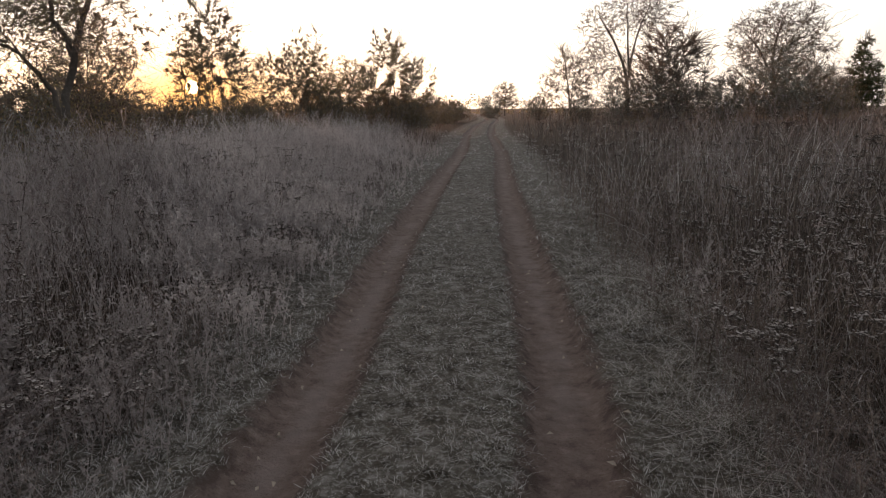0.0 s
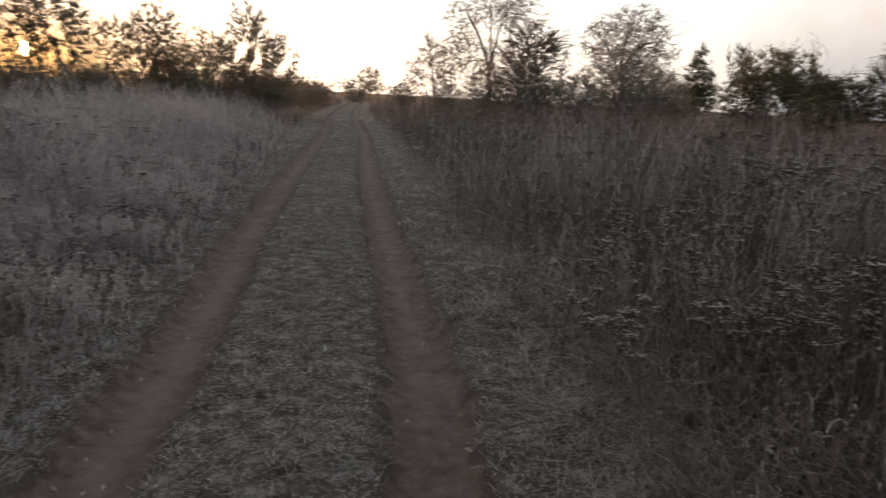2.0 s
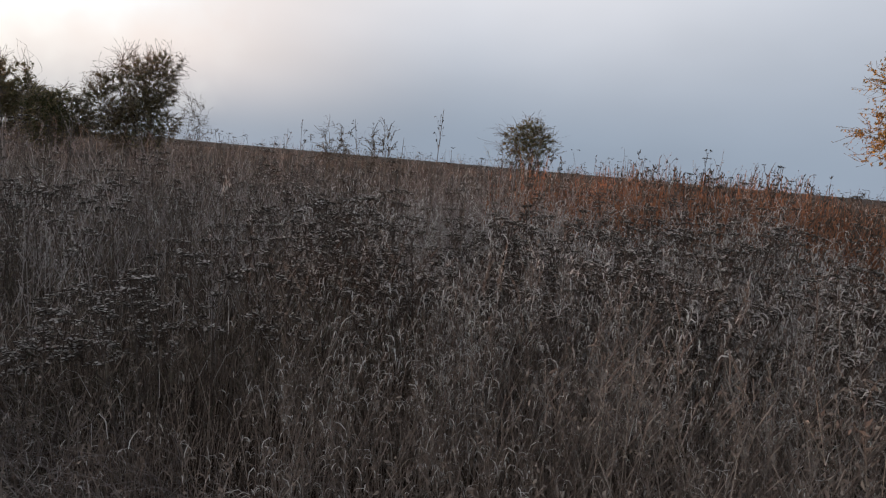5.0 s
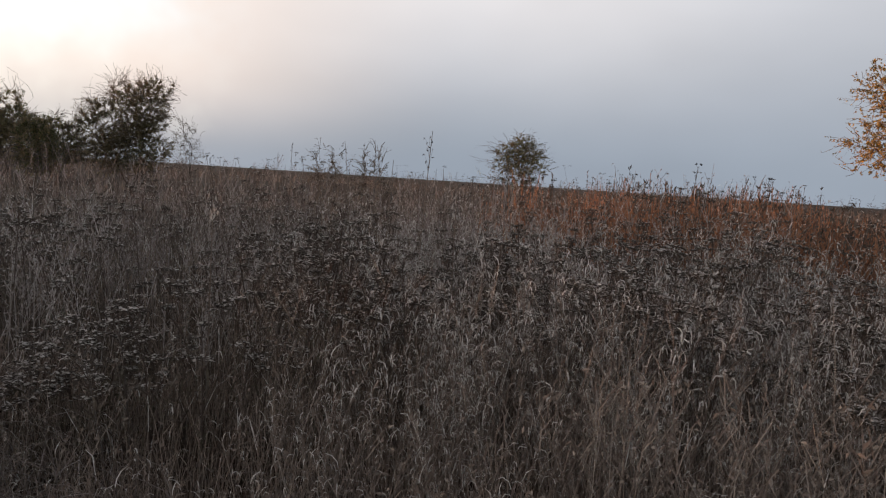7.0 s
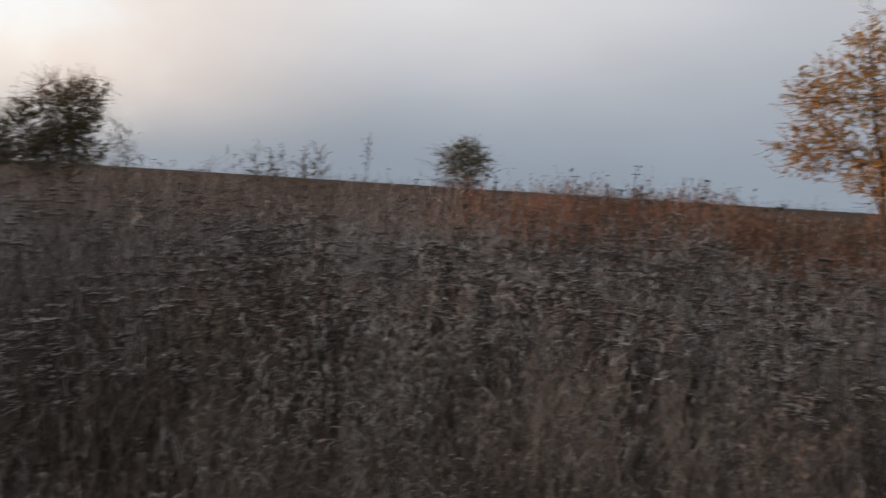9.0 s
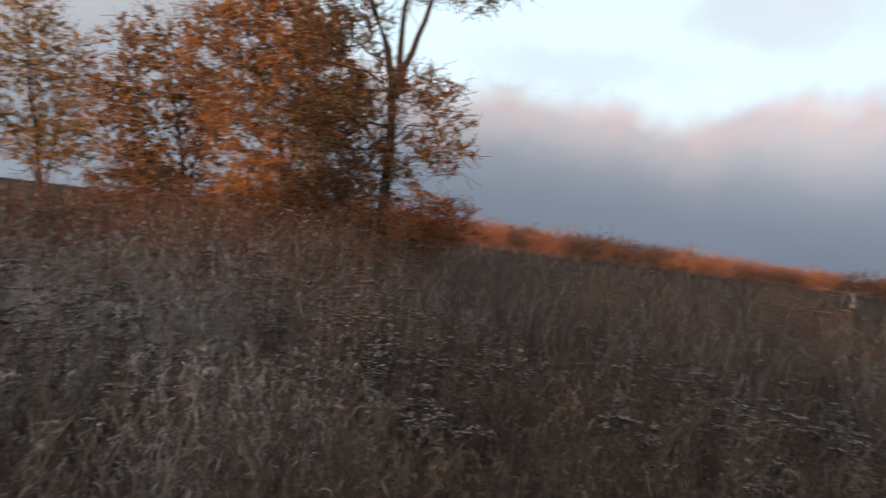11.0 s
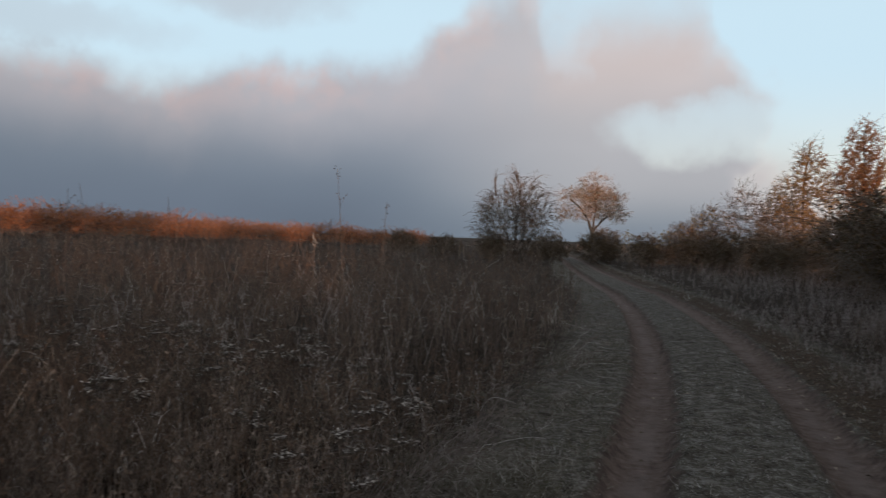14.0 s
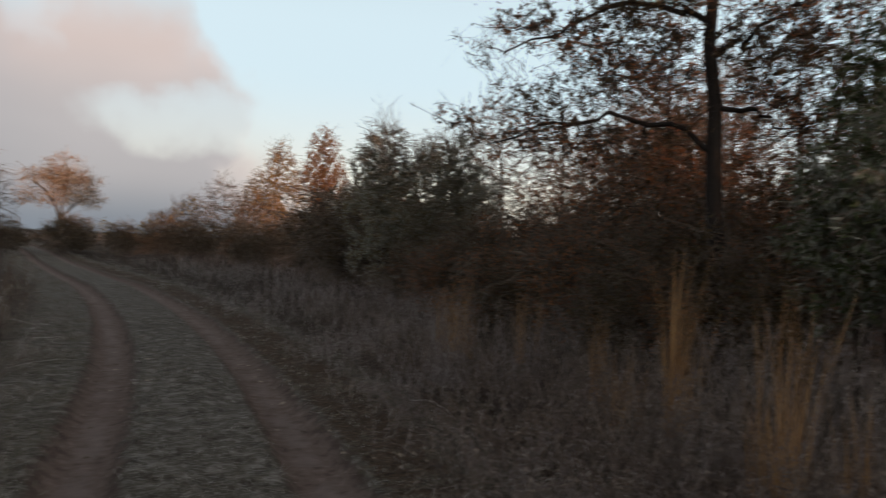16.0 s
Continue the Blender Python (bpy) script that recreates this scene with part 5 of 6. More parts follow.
def grass(xy, height, k, width, mat, nod=0.5, lean=0.35, tips=None, share=0.5, hook=0.0):
    n = len(xy)
    base = on_ground(xy)
    a = around(n)
    t = np.linspace(0, 1, k)[None, :, None]
    h = (height * RNG.uniform(0.55, 1.15, n))[:, None, None]
    out = (RNG.uniform(0.05, lean, n)[:, None, None] * t + RNG.uniform(0, nod, n)[:, None, None] * t ** 3) * h
    up = (t - RNG.uniform(0, nod * 0.7, n)[:, None, None] * t ** 4) * h
    P = base[:, None, :] + a[:, None, :] * out + np.array([0, 0, 1.0]) * up
    if hook:
        curl = RNG.uniform(0.3, 1.0, (n, 1)) * hook
        z = np.array([0, 0, 1.0])
        last = P[:, -3].copy()
        P[:, -2] = last + a * curl * 0.55 + z * curl * 0.25
        P[:, -1] = last + a * curl * 1.0 - z * curl * RNG.uniform(0.1, 0.7, (n, 1))
    V, F = ribbons(P, np.linspace(1, 0.35, k)[None, :] * np.broadcast_to(width, n)[:, None], np.cross(a, [0, 0, 1.0]) + RNG.normal(size=(n, 3)) * 0.4)
    if tips is None:
        return [(V, F, mat)]
    # the upper part of some blades is furred with frost
    frosted = RNG.uniform(0, 1, n) < share
    upper = (np.tile(np.arange(k - 1), n) >= (k - 1) // 2) & np.repeat(frosted, k - 1)
    return [(V, F[~upper], mat), (V, F[upper], tips)]


def grey_weeds(xy, fine, mat, fat=1.0, scale=1.0):
    """Mugwort-like herbs: a stem with many thin side twigs and tiny seed clots."""
    n = len(xy)
    h = weed_height(xy[:, 0], xy[:, 1]) * scale
    P = stem_lines(on_ground(xy), h, 4, 0.30, 0.25)
    V, F = ribbons(P, np.linspace(0.006, 0.003, 4)[None, :] * fat, around(n))
    out = [(V, F, mat)]
    tw = 10 if fine else 5
    t = RNG.uniform(0.3, 0.98, (n, tw))
    i = np.minimum((t * 3).astype(int), 2)
    rows = np.arange(n)[:, None]
    s = (P[rows, i] + (P[rows, i + 1] - P[rows, i]) * (t * 3 - i)[..., None]).reshape(-1, 3)
    o = around(len(s))
    ln = (RNG.uniform(0.06, 0.18, (n, tw)) * h[:, None]).reshape(-1, 1)
    e = s + o * ln * 0.6 + np.array([0, 0, 0.9]) * ln
    B = np.stack([s, e], 1)
    V, F = ribbons(B, np.array([0.0045, 0.0035]) * fat, around(len(B)))
    out.append((V, F, mat))
    q = 1
    C = np.repeat(e, q, 0) - np.repeat(e - s, q, 0) * RNG.uniform(0, 0.7, (len(e) * q, 1))
    V, F = leaves(C, rand_dir(len(C)), rand_dir(len(C)), RNG.uniform(0.018, 0.040, len(C)) * fat, 0.014 * fat)
    out.append((V, F, mat))
    return out


def spike_weeds(xy, mat, fat=1.0):
    """Dock-like herbs: rusty stems with dark clotted spikes."""
    n = len(xy)
    h = weed_height(xy[:, 0], xy[:, 1]) * RNG.uniform(0.84, 0.97, n)
    P = stem_lines(on_ground(xy), h, 4, 0.10, 0.08)
    V, F = ribbons(P, np.linspace(0.010, 0.006, 4)[None, :] * fat, around(n))
    out = [(V, F, mat)]
    q = 16
    t = RNG.uniform(0.35, 1.0, (n, q))
    i = np.minimum((t * 3).astype(int), 2)
    rows = np.arange(n)[:, None]
    s = (P[rows, i] + (P[rows, i + 1] - P[rows, i]) * (t * 3 - i)[..., None]).reshape(-1, 3)
    D = around(len(s)) + np.array([0, 0, 1.6])
    sz = RNG.uniform(0.03, 0.07, len(s)) * fat
    head = (t > 0.84).ravel()
    for b, mm in ((~head, mat), (head, M_HEAD)):
        V, F = leaves(s[b], D[b], rand_dir(b.sum()), sz[b], sz[b] * 0.34)
        out.append((V, F, mm))
    return out


def meadow(name, label, pieces):
    tagged(new(name, mesh_of(name, pieces)), label, "plants", kind="stuff")


def azimuth(x, y):
    return np.degrees(np.arctan2(x, y)) % 360


def in_field(x, y, r, lo, hi, power):
    return field_side(x, y, r) * ((r > lo) & (r < hi)) * np.clip((lo / r) ** power, 0, 1)


def seen(x, y):
    """The arc of the meadow round the standpoint that lies open to it."""
    a = azimuth(x, y)
    return (a < 262) | (a > 318)


def arc(x, y, a0, a1, soft=8.0):
    a = azimuth(x, y)
    return sstep(a, a0 - soft, a0 + soft) * (1 - sstep(a, a1 - soft, a1 + soft))


def browner(x, y):
    """1 where the herbs are rimed, less where brown ones crowd them out; halved at low bearings, shade put into the
    colour.
    """
    a = azimuth(x, y)
    return (1 - 0.7 * sstep(a, 128, 146) * (1 - sstep(a, 195, 215))) * (0.5 + 0.5 * sstep(a, 42, 66))


p = umbel_weeds(scatter(460, lambda x, y, r: in_field(x, y, r, 1.2, 6.5, 0.0) * sstep(r, 3.0, 4.4) * seen(x, y) * clumped(x, y) * (0.3 + 0.7 * browner(x, y))), 2, 1.35, 1.1)
p += umbel_weeds(scatter(340, lambda x, y, r: in_field(x, y, r, 3.6, 9, 0.0) * arc(x, y, 22, 96, 12) * clumped(x, y, 1.7, 0.2)), 2, 1.35, 1.1)
p += umbel_weeds(scatter(950, lambda x, y, r: in_field(x, y, r, 6.5, 18, 0.4) * seen(x, y) * clumped(x, y)), 1, 1.4)
p += umbel_weeds(scatter(3000, lambda x, y, r: in_field(x, y, r, 18, 69, 0.2) * seen(x, y)), 0, 2.6)
p += umbel_weeds(scatter(2000, lambda x, y, r: (across(x, y) > 2.5) * (r > 62) * (azimuth(x, y) < 195), 150), 0, 6.0)
p += umbel_weeds(scatter(420, lambda x, y, r: bush_side(x, y, r) * (y > 2) * (r > 3.5) * (r < 18) * (across(x, y) > -8) * seen(x, y) * clumped(x, y)), 1, 1.2)
meadow("tansy_weeds", "dead brown herbs with flat frosted seed heads filling the field", p)
p = curled_weeds(scatter(2700, lambda x, y, r: in_field(x, y, r, 2.6, 9.5, 0.2) * sstep(r, 2.7, 4.0) * arc(x, y, 60, 128, 8) * clumped(x, y, 2.5, 0.03)), 14, 1.08, 1.25, 0.85)
xy = scatter(2600, lambda x, y, r: in_field(x, y, r, 1.6, 9, 0.2) * seen(x, y) * clumped(x, y, 0.7, 0.1))
p += curled_weeds(xy, 9, 0.85, 0.9, 0.08 + 0.25 * browner(xy[:, 0], xy[:, 1]))
xy = scatter(1200, lambda x, y, r: bush_side(x, y, r) * (r > 2) * (r < 11) * (across(x, y) > -6) * seen(x, y) * clumped(x, y, 1.3, 0.1))
p += curled_weeds(xy, 8, 0.8, 0.9, 0.25)
meadow("curled_weeds", "withered leafy stems with curled frosted leaves", p)
p = spike_weeds(scatter(4400, lambda x, y, r: in_field(x, y, r, 8.5, 21, 0.2) * arc(x, y, 78, 130)), M_RUST, 1.2)
xy = scatter(260, lambda x, y, r: in_field(x, y, r, 8, 15, 0.2) * arc(x, y, 92, 128))
C = on_ground(xy) + np.array([0, 0, 1.0]) * (weed_height(xy[:, 0], xy[:, 1]) * 0.95)[:, None]
V, F = leaves(np.repeat(C, 4, 0), rand_dir(4 * len(C)), rand_dir(4 * len(C)), 0.035, 0.02)
p.append((V, F, M_WHITE))
meadow("dock_weeds", "rusty red-brown dock stems with dark seed spikes", p)
p = grey_weeds(scatter(1300, lambda x, y, r: in_field(x, y, r, 1.2, 5, 0.3) * seen(x, y) * clumped(x, y, 1.0)), True, M_STEM, 0.9)
p += grey_weeds(scatter(1300, lambda x, y, r: in_field(x, y, r, 4.5, 9, 0.3) * seen(x, y) * clumped(x, y, 1.0) * browner(x, y)), True, M_GREYWEED)
p += grey_weeds(scatter(2600, lambda x, y, r: in_field(x, y, r, 2.0, 20, 0.3) * arc(x, y, 126, 190) * clumped(x, y, 1.4, 0.3)), True, M_BROWNWEED, 1.2)
p += grey_weeds(scatter(2600, lambda x, y, r: bush_side(x, y, r) * (y > 1) * (r < 13) * seen(x, y) * clumped(x, y, 1.0)), True, M_GREYWEED)
p += grey_weeds(scatter(2600, lambda x, y, r: bush_side(x, y, r) * (y > 1) * (r > 10) * (r < 45) * (across(x, y) > -9) * seen(x, y) * clumped(x, y, 1.0)), False, M_GREYWEED, 1.8)
p += grey_weeds(scatter(2300, lambda x, y, r: bush_side(x, y, r) * (y > 1) * (r > 7) * (r < 40) * (across(x, y) > -9) * seen(x, y) * clumped(x, y, 1.6)), False, M_MAUVE, 1.6, 0.85)
p += grey_weeds(scatter(1800, lambda x, y, r: bush_side(x, y, r) * (y < 0) * (r > 14) * (r < 48) * (across(x, y) > -11)), False, M_GREYWEED, 1.5, 0.5)
p += grey_weeds(scatter(900, lambda x, y, r: bush_side(x, y, r) * (y < 0) * (r > 7) * (r < 20) * (across(x, y) > -7) * arc(x, y, 190, 224, 5) * clumped(x, y, 1.0)), True, M_GREYWEED, 0.9, 0.6)
p += grey_weeds(scatter(1300, lambda x, y, r: bush_side(x, y, r) * (y < 0) * (r < 34) * (across(x, y) > -9) * seen(x, y) * clumped(x, y, 1.0)), True, M_MAUVE)
p += grey_weeds(scatter(1600, lambda x, y, r: bush_side(x, y, r) * (y < 0) * (r < 34) * (across(x, y) > -9) * seen(x, y) * clumped(x, y, 2.0)), True, M_STEM)
p += grey_weeds(scatter(1300, lambda x, y, r: in_field(x, y, r, 6.5, 26, 0.2) * arc(x, y, 14, 92) * clumped(x, y, 1.2, 0.2)), False, M_MAUVE, 1.5, 0.95)
# rimed stems below the sunrise, paler still to hold haze and glare
p += grey_weeds(scatter(4200, lambda x, y, r: bush_side(x, y, r) * (y > 1) * (r > 5) * (r < 30) * (across(x, y) > -6.5) * sstep(azimuth(x, y), 334, 345) * clumped(x, y, 1.0, 0.25)), True, M_RIMEWEED, 1.25)
meadow("mugwort_weeds", "grey frosted mugwort stems with fine twigs", p)
xy = scatter(9000, lambda x, y, r: in_field(x, y, r, 1.2, 4.0, 0.3) * seen(x, y) * clumped(x, y, 2.0))
# near stems at low bearings take a darker colour in place of shade
shade_side = azimuth(xy[:, 0], xy[:, 1]) < 52
p0 = []
for b, mm, white in ((shade_side, M_DARKSTEM, 0.08), (~shade_side, M_STEM, 0.2 * browner(*xy[~shade_side].T))):
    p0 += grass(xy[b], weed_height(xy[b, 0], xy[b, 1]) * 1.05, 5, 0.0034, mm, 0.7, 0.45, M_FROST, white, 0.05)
xy = scatter(20000, lambda x, y, r: in_field(x, y, r, 3.0, 10, 0.4) * seen(x, y) * clumped(x, y, 2.0))
p = grass(xy, weed_height(xy[:, 0], xy[:, 1]) * 0.86, 5, 0.0038, M_STEM, 0.6, 0.35, M_FROST, 0.25 * browner(xy[:, 0], xy[:, 1]), 0.07)
p += p0
xy = scatter(6000, lambda x, y, r: in_field(x, y, r, 2.4, 10, 0.2) * sstep(r, 2.5, 4.2) * seen(x, y) * clumped(x, y, 2.5, 0.08) * browner(x, y))
p += grass(xy, weed_height(xy[:, 0], xy[:, 1]) * 1.05, 7, 0.0050, M_STRAW, 0.5, 0.35, M_FROST, 0.6 * browner(xy[:, 0], xy[:, 1]), 0.13)
xy = scatter(17000, lambda x, y, r: in_field(x, y, r, 9, 40, 0.6) * seen(x, y) * clumped(x, y, 2.0))
p += grass(xy, weed_height(xy[:, 0], xy[:, 1]) * 0.8, 4, 0.0075, M_STEM, 0.6, 0.3, M_FROST, 0.5 * browner(xy[:, 0], xy[:, 1]))
xy = scatter(22000, lambda x, y, r: bush_side(x, y, r) * (r < 16) * np.where(y < 0, 1.0, 0.4) * (across(x, y) > -8) * seen(x, y) * clumped(x, y, 2.0))
p += grass(xy, weed_height(xy[:, 0], xy[:, 1]) * np.where(xy[:, 1] > 0, 0.72, 0.9), 5, 0.0040, M_STEM, 0.9, 0.7, M_FROST, np.where(xy[:, 1] > 0, 0.3, 0.1), 0.05)
xy = scatter(6000, lambda x, y, r: (np.abs(across(x, y)) > 2.5) * (r > 36) * ((azimuth(x, y) < 200) | (azimuth(x, y) > 350)), 150)
p += grass(xy, RNG.uniform(0.8, 1.6, len(xy)), 2, 0.0009 * np.hypot(xy[:, 0], xy[:, 1]), M_STRAW, 0.4, 0.3)
xy = scatter(6000, lambda x, y, r: bush_side(x, y, r) * (~seen(x, y)) * (r < 16) * clumped(x, y, 2.0))
p += grass(xy, weed_height(xy[:, 0], xy[:, 1]) * 0.9, 3, 0.008, M_STRAW, 0.6, 0.5)
meadow("dry_grass", "tall dry straw-coloured grass with nodding tips", p)


def verge(x, y, r):
    w = np.abs(across(x, y))
    rut = sstep(np.abs(w - 0.76), 0.20, 0.31)
    return rut * (w < 2.6) * (r > 1.0) * seen(x, y)


def tufted(xy, each, spread):
    return np.repeat(xy, each, 0) + RNG.normal(size=(len(xy) * each, 2)) * spread


xy = tufted(scatter(21000, lambda x, y, r: verge(x, y, r) * (r > 1.4) * (r < 9) * (0.35 + 0.65 * sstep(tussocks(x, y), -0.6, 0.7)) * clumped(x * 2, y * 2, 3.5, 0.25)), 7, 0.022)
kind = RNG.integers(0, 20, len(xy))
p = []
back = xy[:, 1] < 0
kind = np.where(back & (kind < 9), 17, kind)
for mm, lo, hi in ((M_TURF, 0, 9), (M_FROST, 9, 13), (M_STRAW, 13, 15), (M_GREENTURF, 15, 20)):
    b = (kind >= lo) & (kind < hi)
    p += grass(xy[b], 0.03 + 0.018 * sstep(tussocks(xy[b, 0], xy[b, 1]), -0.8, 1.0), 3, 0.0031, mm, 1.4, 1.6)
xy = scatter(22000, lambda x, y, r: verge(x, y, r) * (r > 1.4) * (r < 50) * (0.45 + 0.55 * sstep(tussocks(x, y), -0.7, 0.6)) * clumped(x, y, 3.0, 0.3))
far_off = np.repeat(np.hypot(xy[:, 0], xy[:, 1]), 7)
xy = np.repeat(xy, 7, 0) + RNG.normal(size=(len(xy) * 7, 2)) * (0.011 * far_off ** 0.6)[:, None]
wide = 0.0023 * far_off ** 0.68
high = np.where(np.abs(across(xy[:, 0], xy[:, 1])) < 0.6, 0.028, 0.038) * far_off ** 0.2
green = RNG.uniform(0, 1, len(xy)) < np.where(xy[:, 1] < 0, 0.88, 0.12) + 0.12 * (across(xy[:, 0], xy[:, 1]) > 1)
p += grass(xy[~green], high[~green], 2, wide[~green], M_TURF, 0.4, 1.7)
p += grass(xy[green], high[green], 2, wide[green], M_GREENTURF, 0.4, 1.7)
meadow("frosted_turf", "short frosted grass between and beside the ruts", p)
xy = tufted(scatter(3600, lambda x, y, r: clumped(x * 1.5, y * 1.5, 4.0, 0.05) * (sstep(across(x, y), 1.1, 1.45) * (1 - sstep(across(x, y), 1.8, 2.3))) * (r > 1) * (r < 14) * seen(x, y)), 12, 0.045)
p = grass(xy, np.full(len(xy), 0.17), 4, 0.0036, M_GREENTURF, 1.5, 1.1, M_FROST, np.where(xy[:, 1] > 0, 0.6, 0.25))
meadow("green_verge_grass", "longer green frosted grass along the field edge", p)


def swept(xy, height, reach, width, mat):
    """Fine dead stems bowed over towards the track."""
    n = len(xy)
    w = across(xy[:, 0], xy[:, 1])
    turn = np.where(w > 0, np.pi, 0) + RNG.normal(size=n) * 0.75
    a = np.stack([np.cos(turn), np.sin(turn), 0 * turn], 1)
    t = np.linspace(0, 1, 5)[None, :, None]
    ln = RNG.uniform(0.4, 1.1, n)[:, None, None]
    P = on_ground(xy)[:, None, :] + a[:, None, :] * reach * ln * t ** 1.2 + np.array([0, 0, 1.0]) * ln * height * np.sin(t * RNG.uniform(1.3, 2.3, n)[:, None, None])
    V, F = ribbons(P, np.linspace(1, 0.5, 5)[None, :] * width, np.cross(a, [0, 0, 1.0]) + RNG.normal(size=(n, 3)) * 0.5)
    return [(V, F, mat)]


xy = tufted(scatter(420, lambda x, y, r: sstep(across(x, y), 1.5, 1.8) * (across(x, y) < 2.6) * (r > 1.5) * (r < 16) * seen(x, y)), 10, 0.10)
p = swept(xy, 0.42, 0.50, 0.0042, M_MAUVE)
xy = tufted(scatter(520, lambda x, y, r: sstep(-across(x, y), 1.35, 1.8) * (across(x, y) > -4.5) * (r > 1.5) * (r < 18) * seen(x, y)), 10, 0.12)
p += swept(xy, 0.34, 0.42, 0.0048, M_MAUVE)
xy = tufted(scatter(260, lambda x, y, r: sstep(-across(x, y), 1.5, 2.2) * (across(x, y) > -5.5) * (y < 0) * (r > 1.5) * (r < 18)), 12, 0.12)
p += swept(xy, 0.36, 0.40, 0.0042, M_BROWNWEED)
xy = tufted(RNG.uniform((-0.3, -6.6), (0.25, -4.8), (7, 2)), 7, 0.10)
p += swept(xy, 0.30, 0.36, 0.0036, M_GREYWEED)
meadow("bowed_grass", "fine mauve-grey dead stems bowed over the verge", p)


# ---------------------------------------------------------------- single plants and litter
def tawny_tuft(x, y, h, n, label="upright wispy tuft of tawny golden dry grass"):
    pieces = []
    for bunch in range(5):
        m = n // 5
        xy = RNG.normal(size=(m, 2)) * 0.035 + RNG.normal(size=2) * 0.085
        a = around(m)
        t = np.linspace(0, 1, 6)[None, :, None]
        hh = (h * RNG.uniform(0.75, 1.05) * (0.25 + 0.8 * RNG.uniform(0, 1, m) ** 1.2))[:, None, None]
        P = np.concatenate([xy, np.full((m, 1), -0.03)], 1)[:, None, :] + a[:, None, :] * RNG.uniform(0.02, 0.22, m)[:, None, None] * hh * t ** 1.5 + np.array([0, 0, 1.0]) * hh * t
        V, F = ribbons(P, np.array([0.004, 0.004, 0.0036, 0.0032, 0.005, 0.001]), np.cross(a, [0, 0, 1.0]) + RNG.normal(size=(m, 3)) * 0.5)
        pieces.append((V, F, M_TAWNY))
    ob = tagged(new("grass_tuft", mesh_of("grass_tuft", pieces)), label, "grass", "tawny grass tufts")
    ob.location = spot(x, y)


for x, y, h, n in ((-5.2, -3.15, 1.6, 110), (-4.03, -1.79, 1.45, 130), (-4.2, -1.4, 0.9, 50), (-5.3, -3.2, 1.2, 70), (-6.0, -6.9, 1.1, 70), (-6.6, -6.3, 1.1, 75), (-6.4, -7.6, 1.0, 60), (-7.2, -5.6, 1.0, 80), (-5.6, -4.2, 0.8, 60), (-5.0, -3.6, 0.7, 60)):
    tawny_tuft(x, y, h, n)


def dead_stalk(x, y, h, mat, label, twigs=5):
    P = stem_lines(np.array([[0, 0, -0.03]]), np.array([h]), 7, 0.05, 0.10)
    V, F = tubes(P, np.linspace(0.006, 0.002, 7)[None, :], 4)
    pieces = [(V, F, mat)]
    s, w, ln, r = children(P, np.full((1, 7), 0.003), twigs, 0.55, 0.98, 25, 0.12)
    L = branch_lines(s, w, ln, 4, 0.1, 0.1)
    V, F = tubes(L, taper(np.maximum(r, 0.0015), 4), 3)
    pieces.append((V, F, mat))
    C = L[:, 1:].reshape(-1, 3)
    V, F = leaves(C, rand_dir(len(C)), rand_dir(len(C)), 0.03, 0.012)
    pieces.append((V, F, M_HEAD))
    ob = tagged(new("dead_stalk", mesh_of("dead_stalk", pieces)), label, "plant", "tall dead stalks")
    ob.location = spot(x, y)


for az_, d, h in ((65.5, 5.0, 1.92), (63.0, 5.4, 1.72), (61.0, 7.0, 1.9), (58.8, 7.2, 1.75), (56.0, 7.6, 1.85), (54.5, 7.4, 1.75), (169.3, 7.7, 2.2), (172.0, 8.2, 1.9), (150.5, 8.0, 1.95), (148.6, 9.0, 1.9), (110.6, 9.0, 1.7)):
    dead_stalk(d * math.sin(radians(az_)), d * math.cos(radians(az_)), h, M_STEM, "tall thin dead stalk standing above the weeds", 7)
dead_stalk(7.7 * math.sin(radians(156.0)), 7.7 * math.cos(radians(156.0)), 1.85, M_STRAW, "pale upright dead reed stalk among the weeds", 1)


def pale_tuft(az_, d, z, long):
    """A withered pale leaf bunch caught on a stem."""
    n = 16
    x, y = d * math.sin(radians(az_)), d * math.cos(radians(az_))
    g0 = spot(x, y)[2]
    P = stem_lines(np.array([[0, 0, -0.03]]), np.array([z - g0 + 0.05]), 5, 0.02, 0.02)
    V, F = tubes(P, np.linspace(0.005, 0.003, 5)[None, :], 4)
    C = P[0, -1] + np.stack([RNG.normal(size=n) * 0.012, RNG.normal(size=n) * 0.012, RNG.uniform(-long, 0.02, n)], 1)
    V2, F2 = leaves(C, rand_dir(n) * 0.5 + np.array([0, 0, -1.0]), rand_dir(n), 0.035, 0.012)
    ob = tagged(new("pale_seed_tuft", mesh_of("pale_seed_tuft", [(V, F, M_STEM), (V2, F2, M_WHITE)])), "pale fluffy withered tuft on a dead stem", "plant", "pale tufts")
    ob.location = (x, y, g0)


for a_, d_, z_, l_ in ((49.0, 3.9, 1.47, 0.12), (68.5, 4.4, 1.58, 0.18), (166.8, 7.3, 1.56, 0.12), (90.0, 6.0, 1.2, 0.05)):
    pale_tuft(a_, d_, z_, l_)

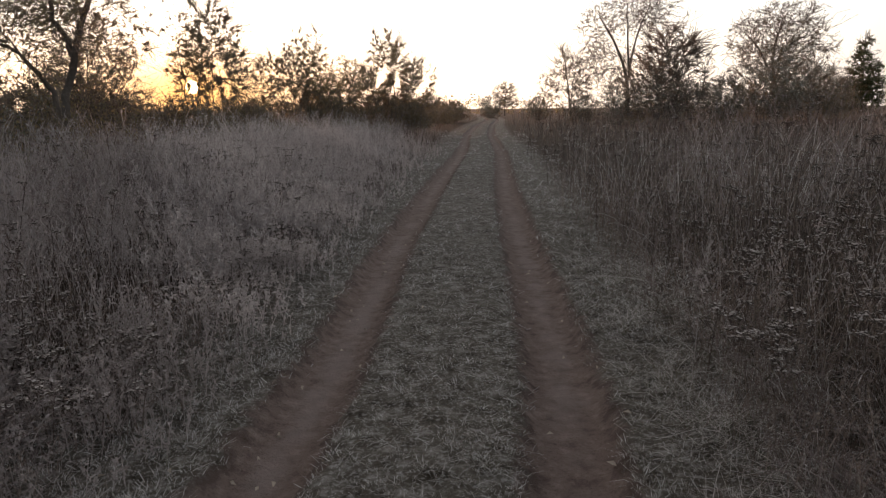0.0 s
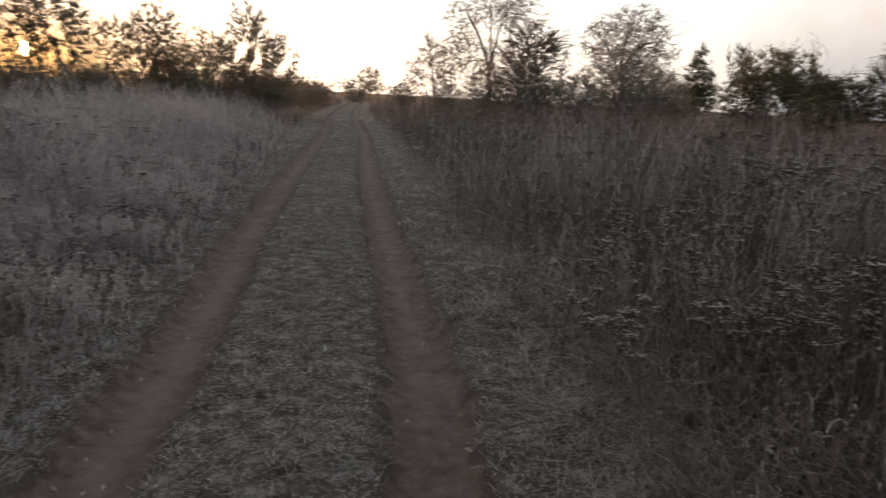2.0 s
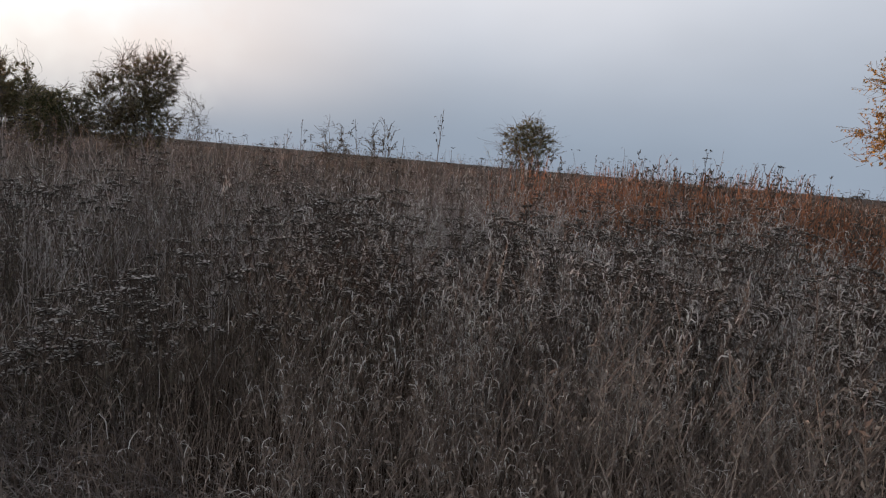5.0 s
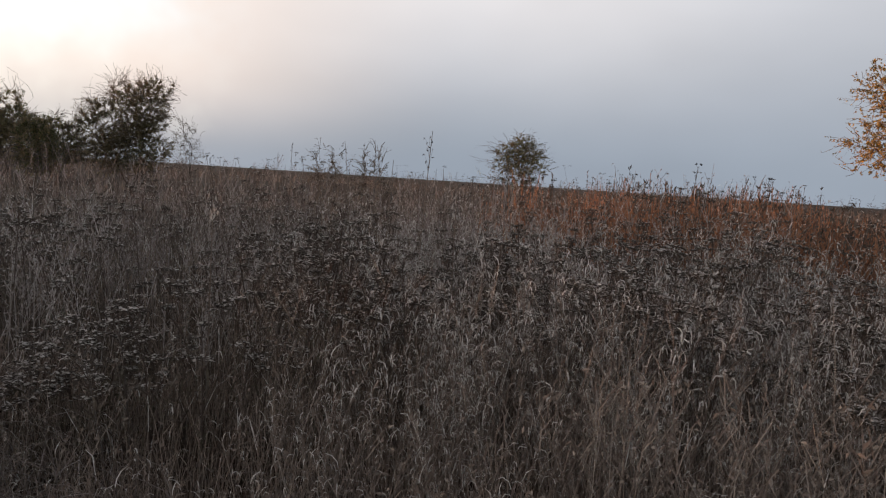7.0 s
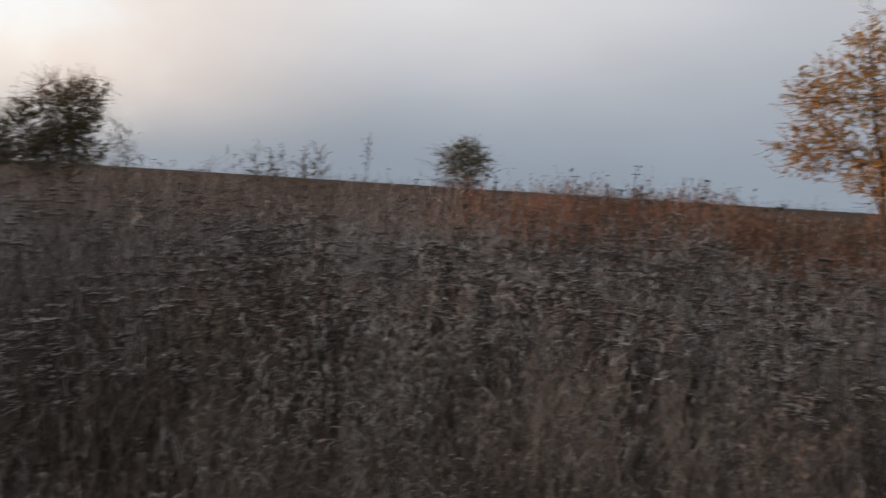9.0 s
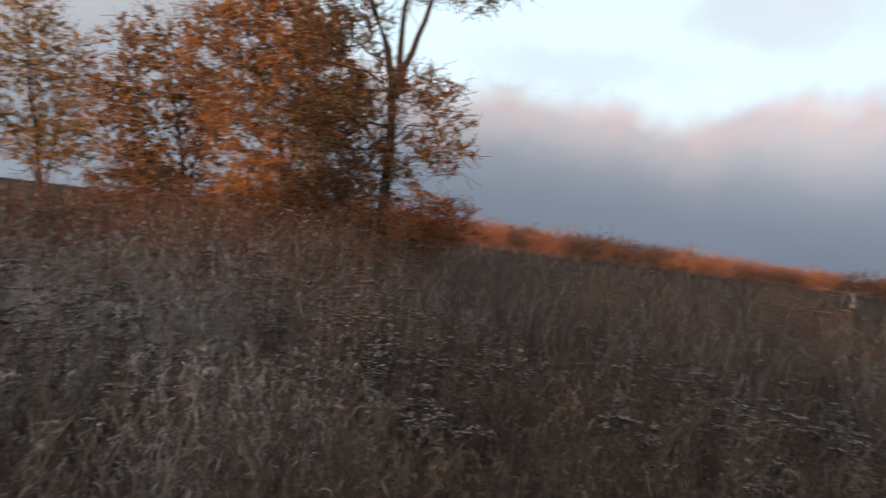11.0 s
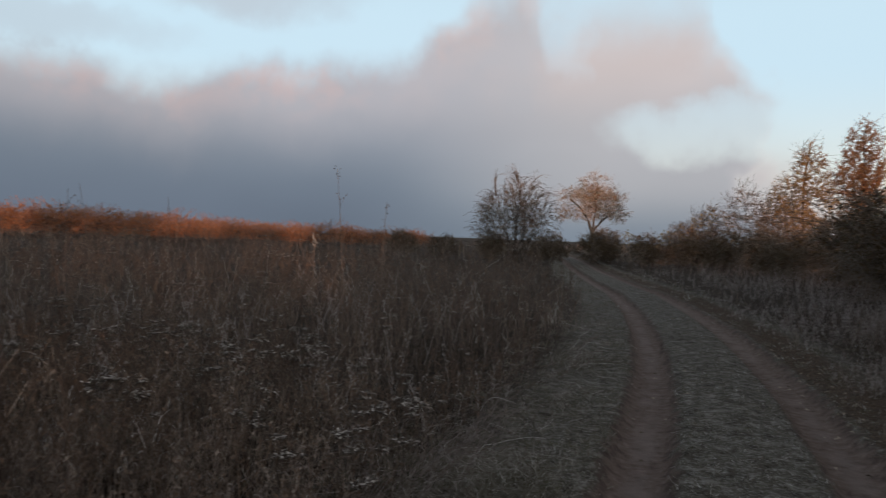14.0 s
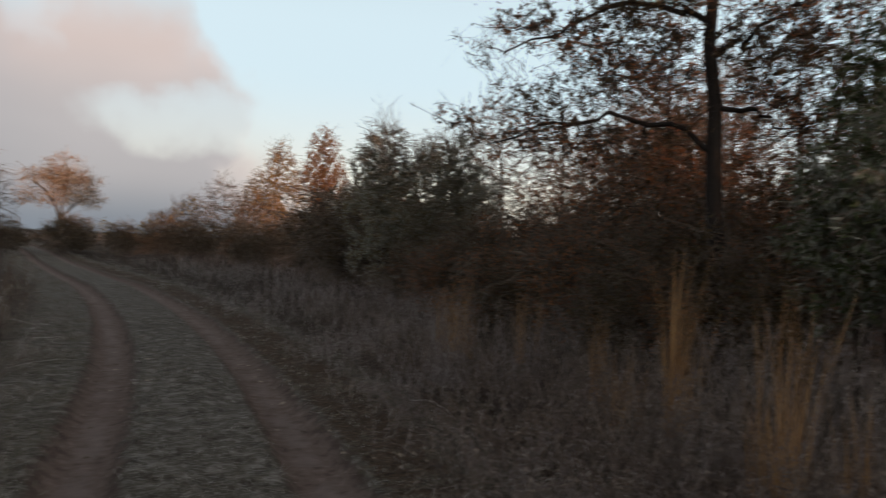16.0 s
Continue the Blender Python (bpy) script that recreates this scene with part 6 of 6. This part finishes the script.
shapes = []
for j in range(6):
    n = 1
    V, F = leaves(np.zeros((1, 3)), np.array([[1.0, 0, 0.1]]), np.array([[0, 0.2, 1.0]]), RNG.uniform(0.04, 0.07), RNG.uniform(0.011, 0.02))
    V[1::4, 2] += 0.008
    shapes.append(mesh_of("fallen_leaf", [(V, F, M_FALLEN if j < 4 else M_DEADLEAF)]))
for j in range(295):
    y = RNG.uniform(1.9, 9) if j < 70 else RNG.uniform(-12, -2.6)
    side = -1 if j < 45 or j > 95 else 1
    w = side * (0.76 + RNG.normal() * 0.22) - (0.18 + abs(RNG.normal()) * 0.45 if j > 95 else 0)
    x = float(track_x(y)) + w
    ob = tagged(new("fallen_leaf", shapes[RNG.integers(0, 4) if j < 70 else RNG.integers(0, 6)]), "curled dry leaf lying on the earth rut", "leaf", "fallen leaves")
    ob.location = (x, y, float(ground_z(np.array(x), np.array(y))) + 0.006)
    ob.rotation_euler = (RNG.uniform(-0.3, 0.3), RNG.uniform(-0.3, 0.3), RNG.uniform(0, 6.28))


def bent_stalk(x, y, h, reach, turn, mat):
    """A long dead stalk that has bowed over towards the track."""
    t = np.linspace(0, 1, 9)
    P = np.stack([reach * t ** 1.4 * math.cos(turn), reach * t ** 1.4 * math.sin(turn), h * np.sin(t * RNG.uniform(1.3, 2.2)) - 0.02], 1)[None]
    P += RNG.normal(size=P.shape) * 0.008
    P[..., 2] = np.maximum(P[..., 2], -0.01)
    V, F = tubes(P, np.linspace(0.0026, 0.0012, 9)[None, :], 4)
    s0, w0, ln, r = children(P, np.full((1, 9), 0.002), 5, 0.4, 0.98, 30, 0.10)
    L = branch_lines(s0, w0, ln, 3, 0.1, 0.0)
    V2, F2 = tubes(L, taper(np.full(len(L), 0.0014), 3), 3)
    ob = tagged(new("bent_stalk", mesh_of("bent_stalk", [(V, F, mat), (V2, F2, mat)])), "long pale dead stalk bowed over the verge", "plant", "bowed stalks")
    ob.location = spot(x, y)


for j in range(60):
    y = RNG.uniform(2.2, 9.0) if j % 2 else RNG.uniform(-10.0, -2.5)
    side = 1 if j % 5 else -1
    w = side * RNG.uniform(1.7, 2.6)
    if side > 0:
        turn = math.pi + RNG.uniform(-0.9, 0.9)
    else:
        turn = RNG.uniform(-0.9, 0.9)
    bent_stalk(float(track_x(y)) + w, y, RNG.uniform(0.08, 0.36), RNG.uniform(0.35, 0.8), turn, M_FROST if j % 3 == 0 else M_STRAW)
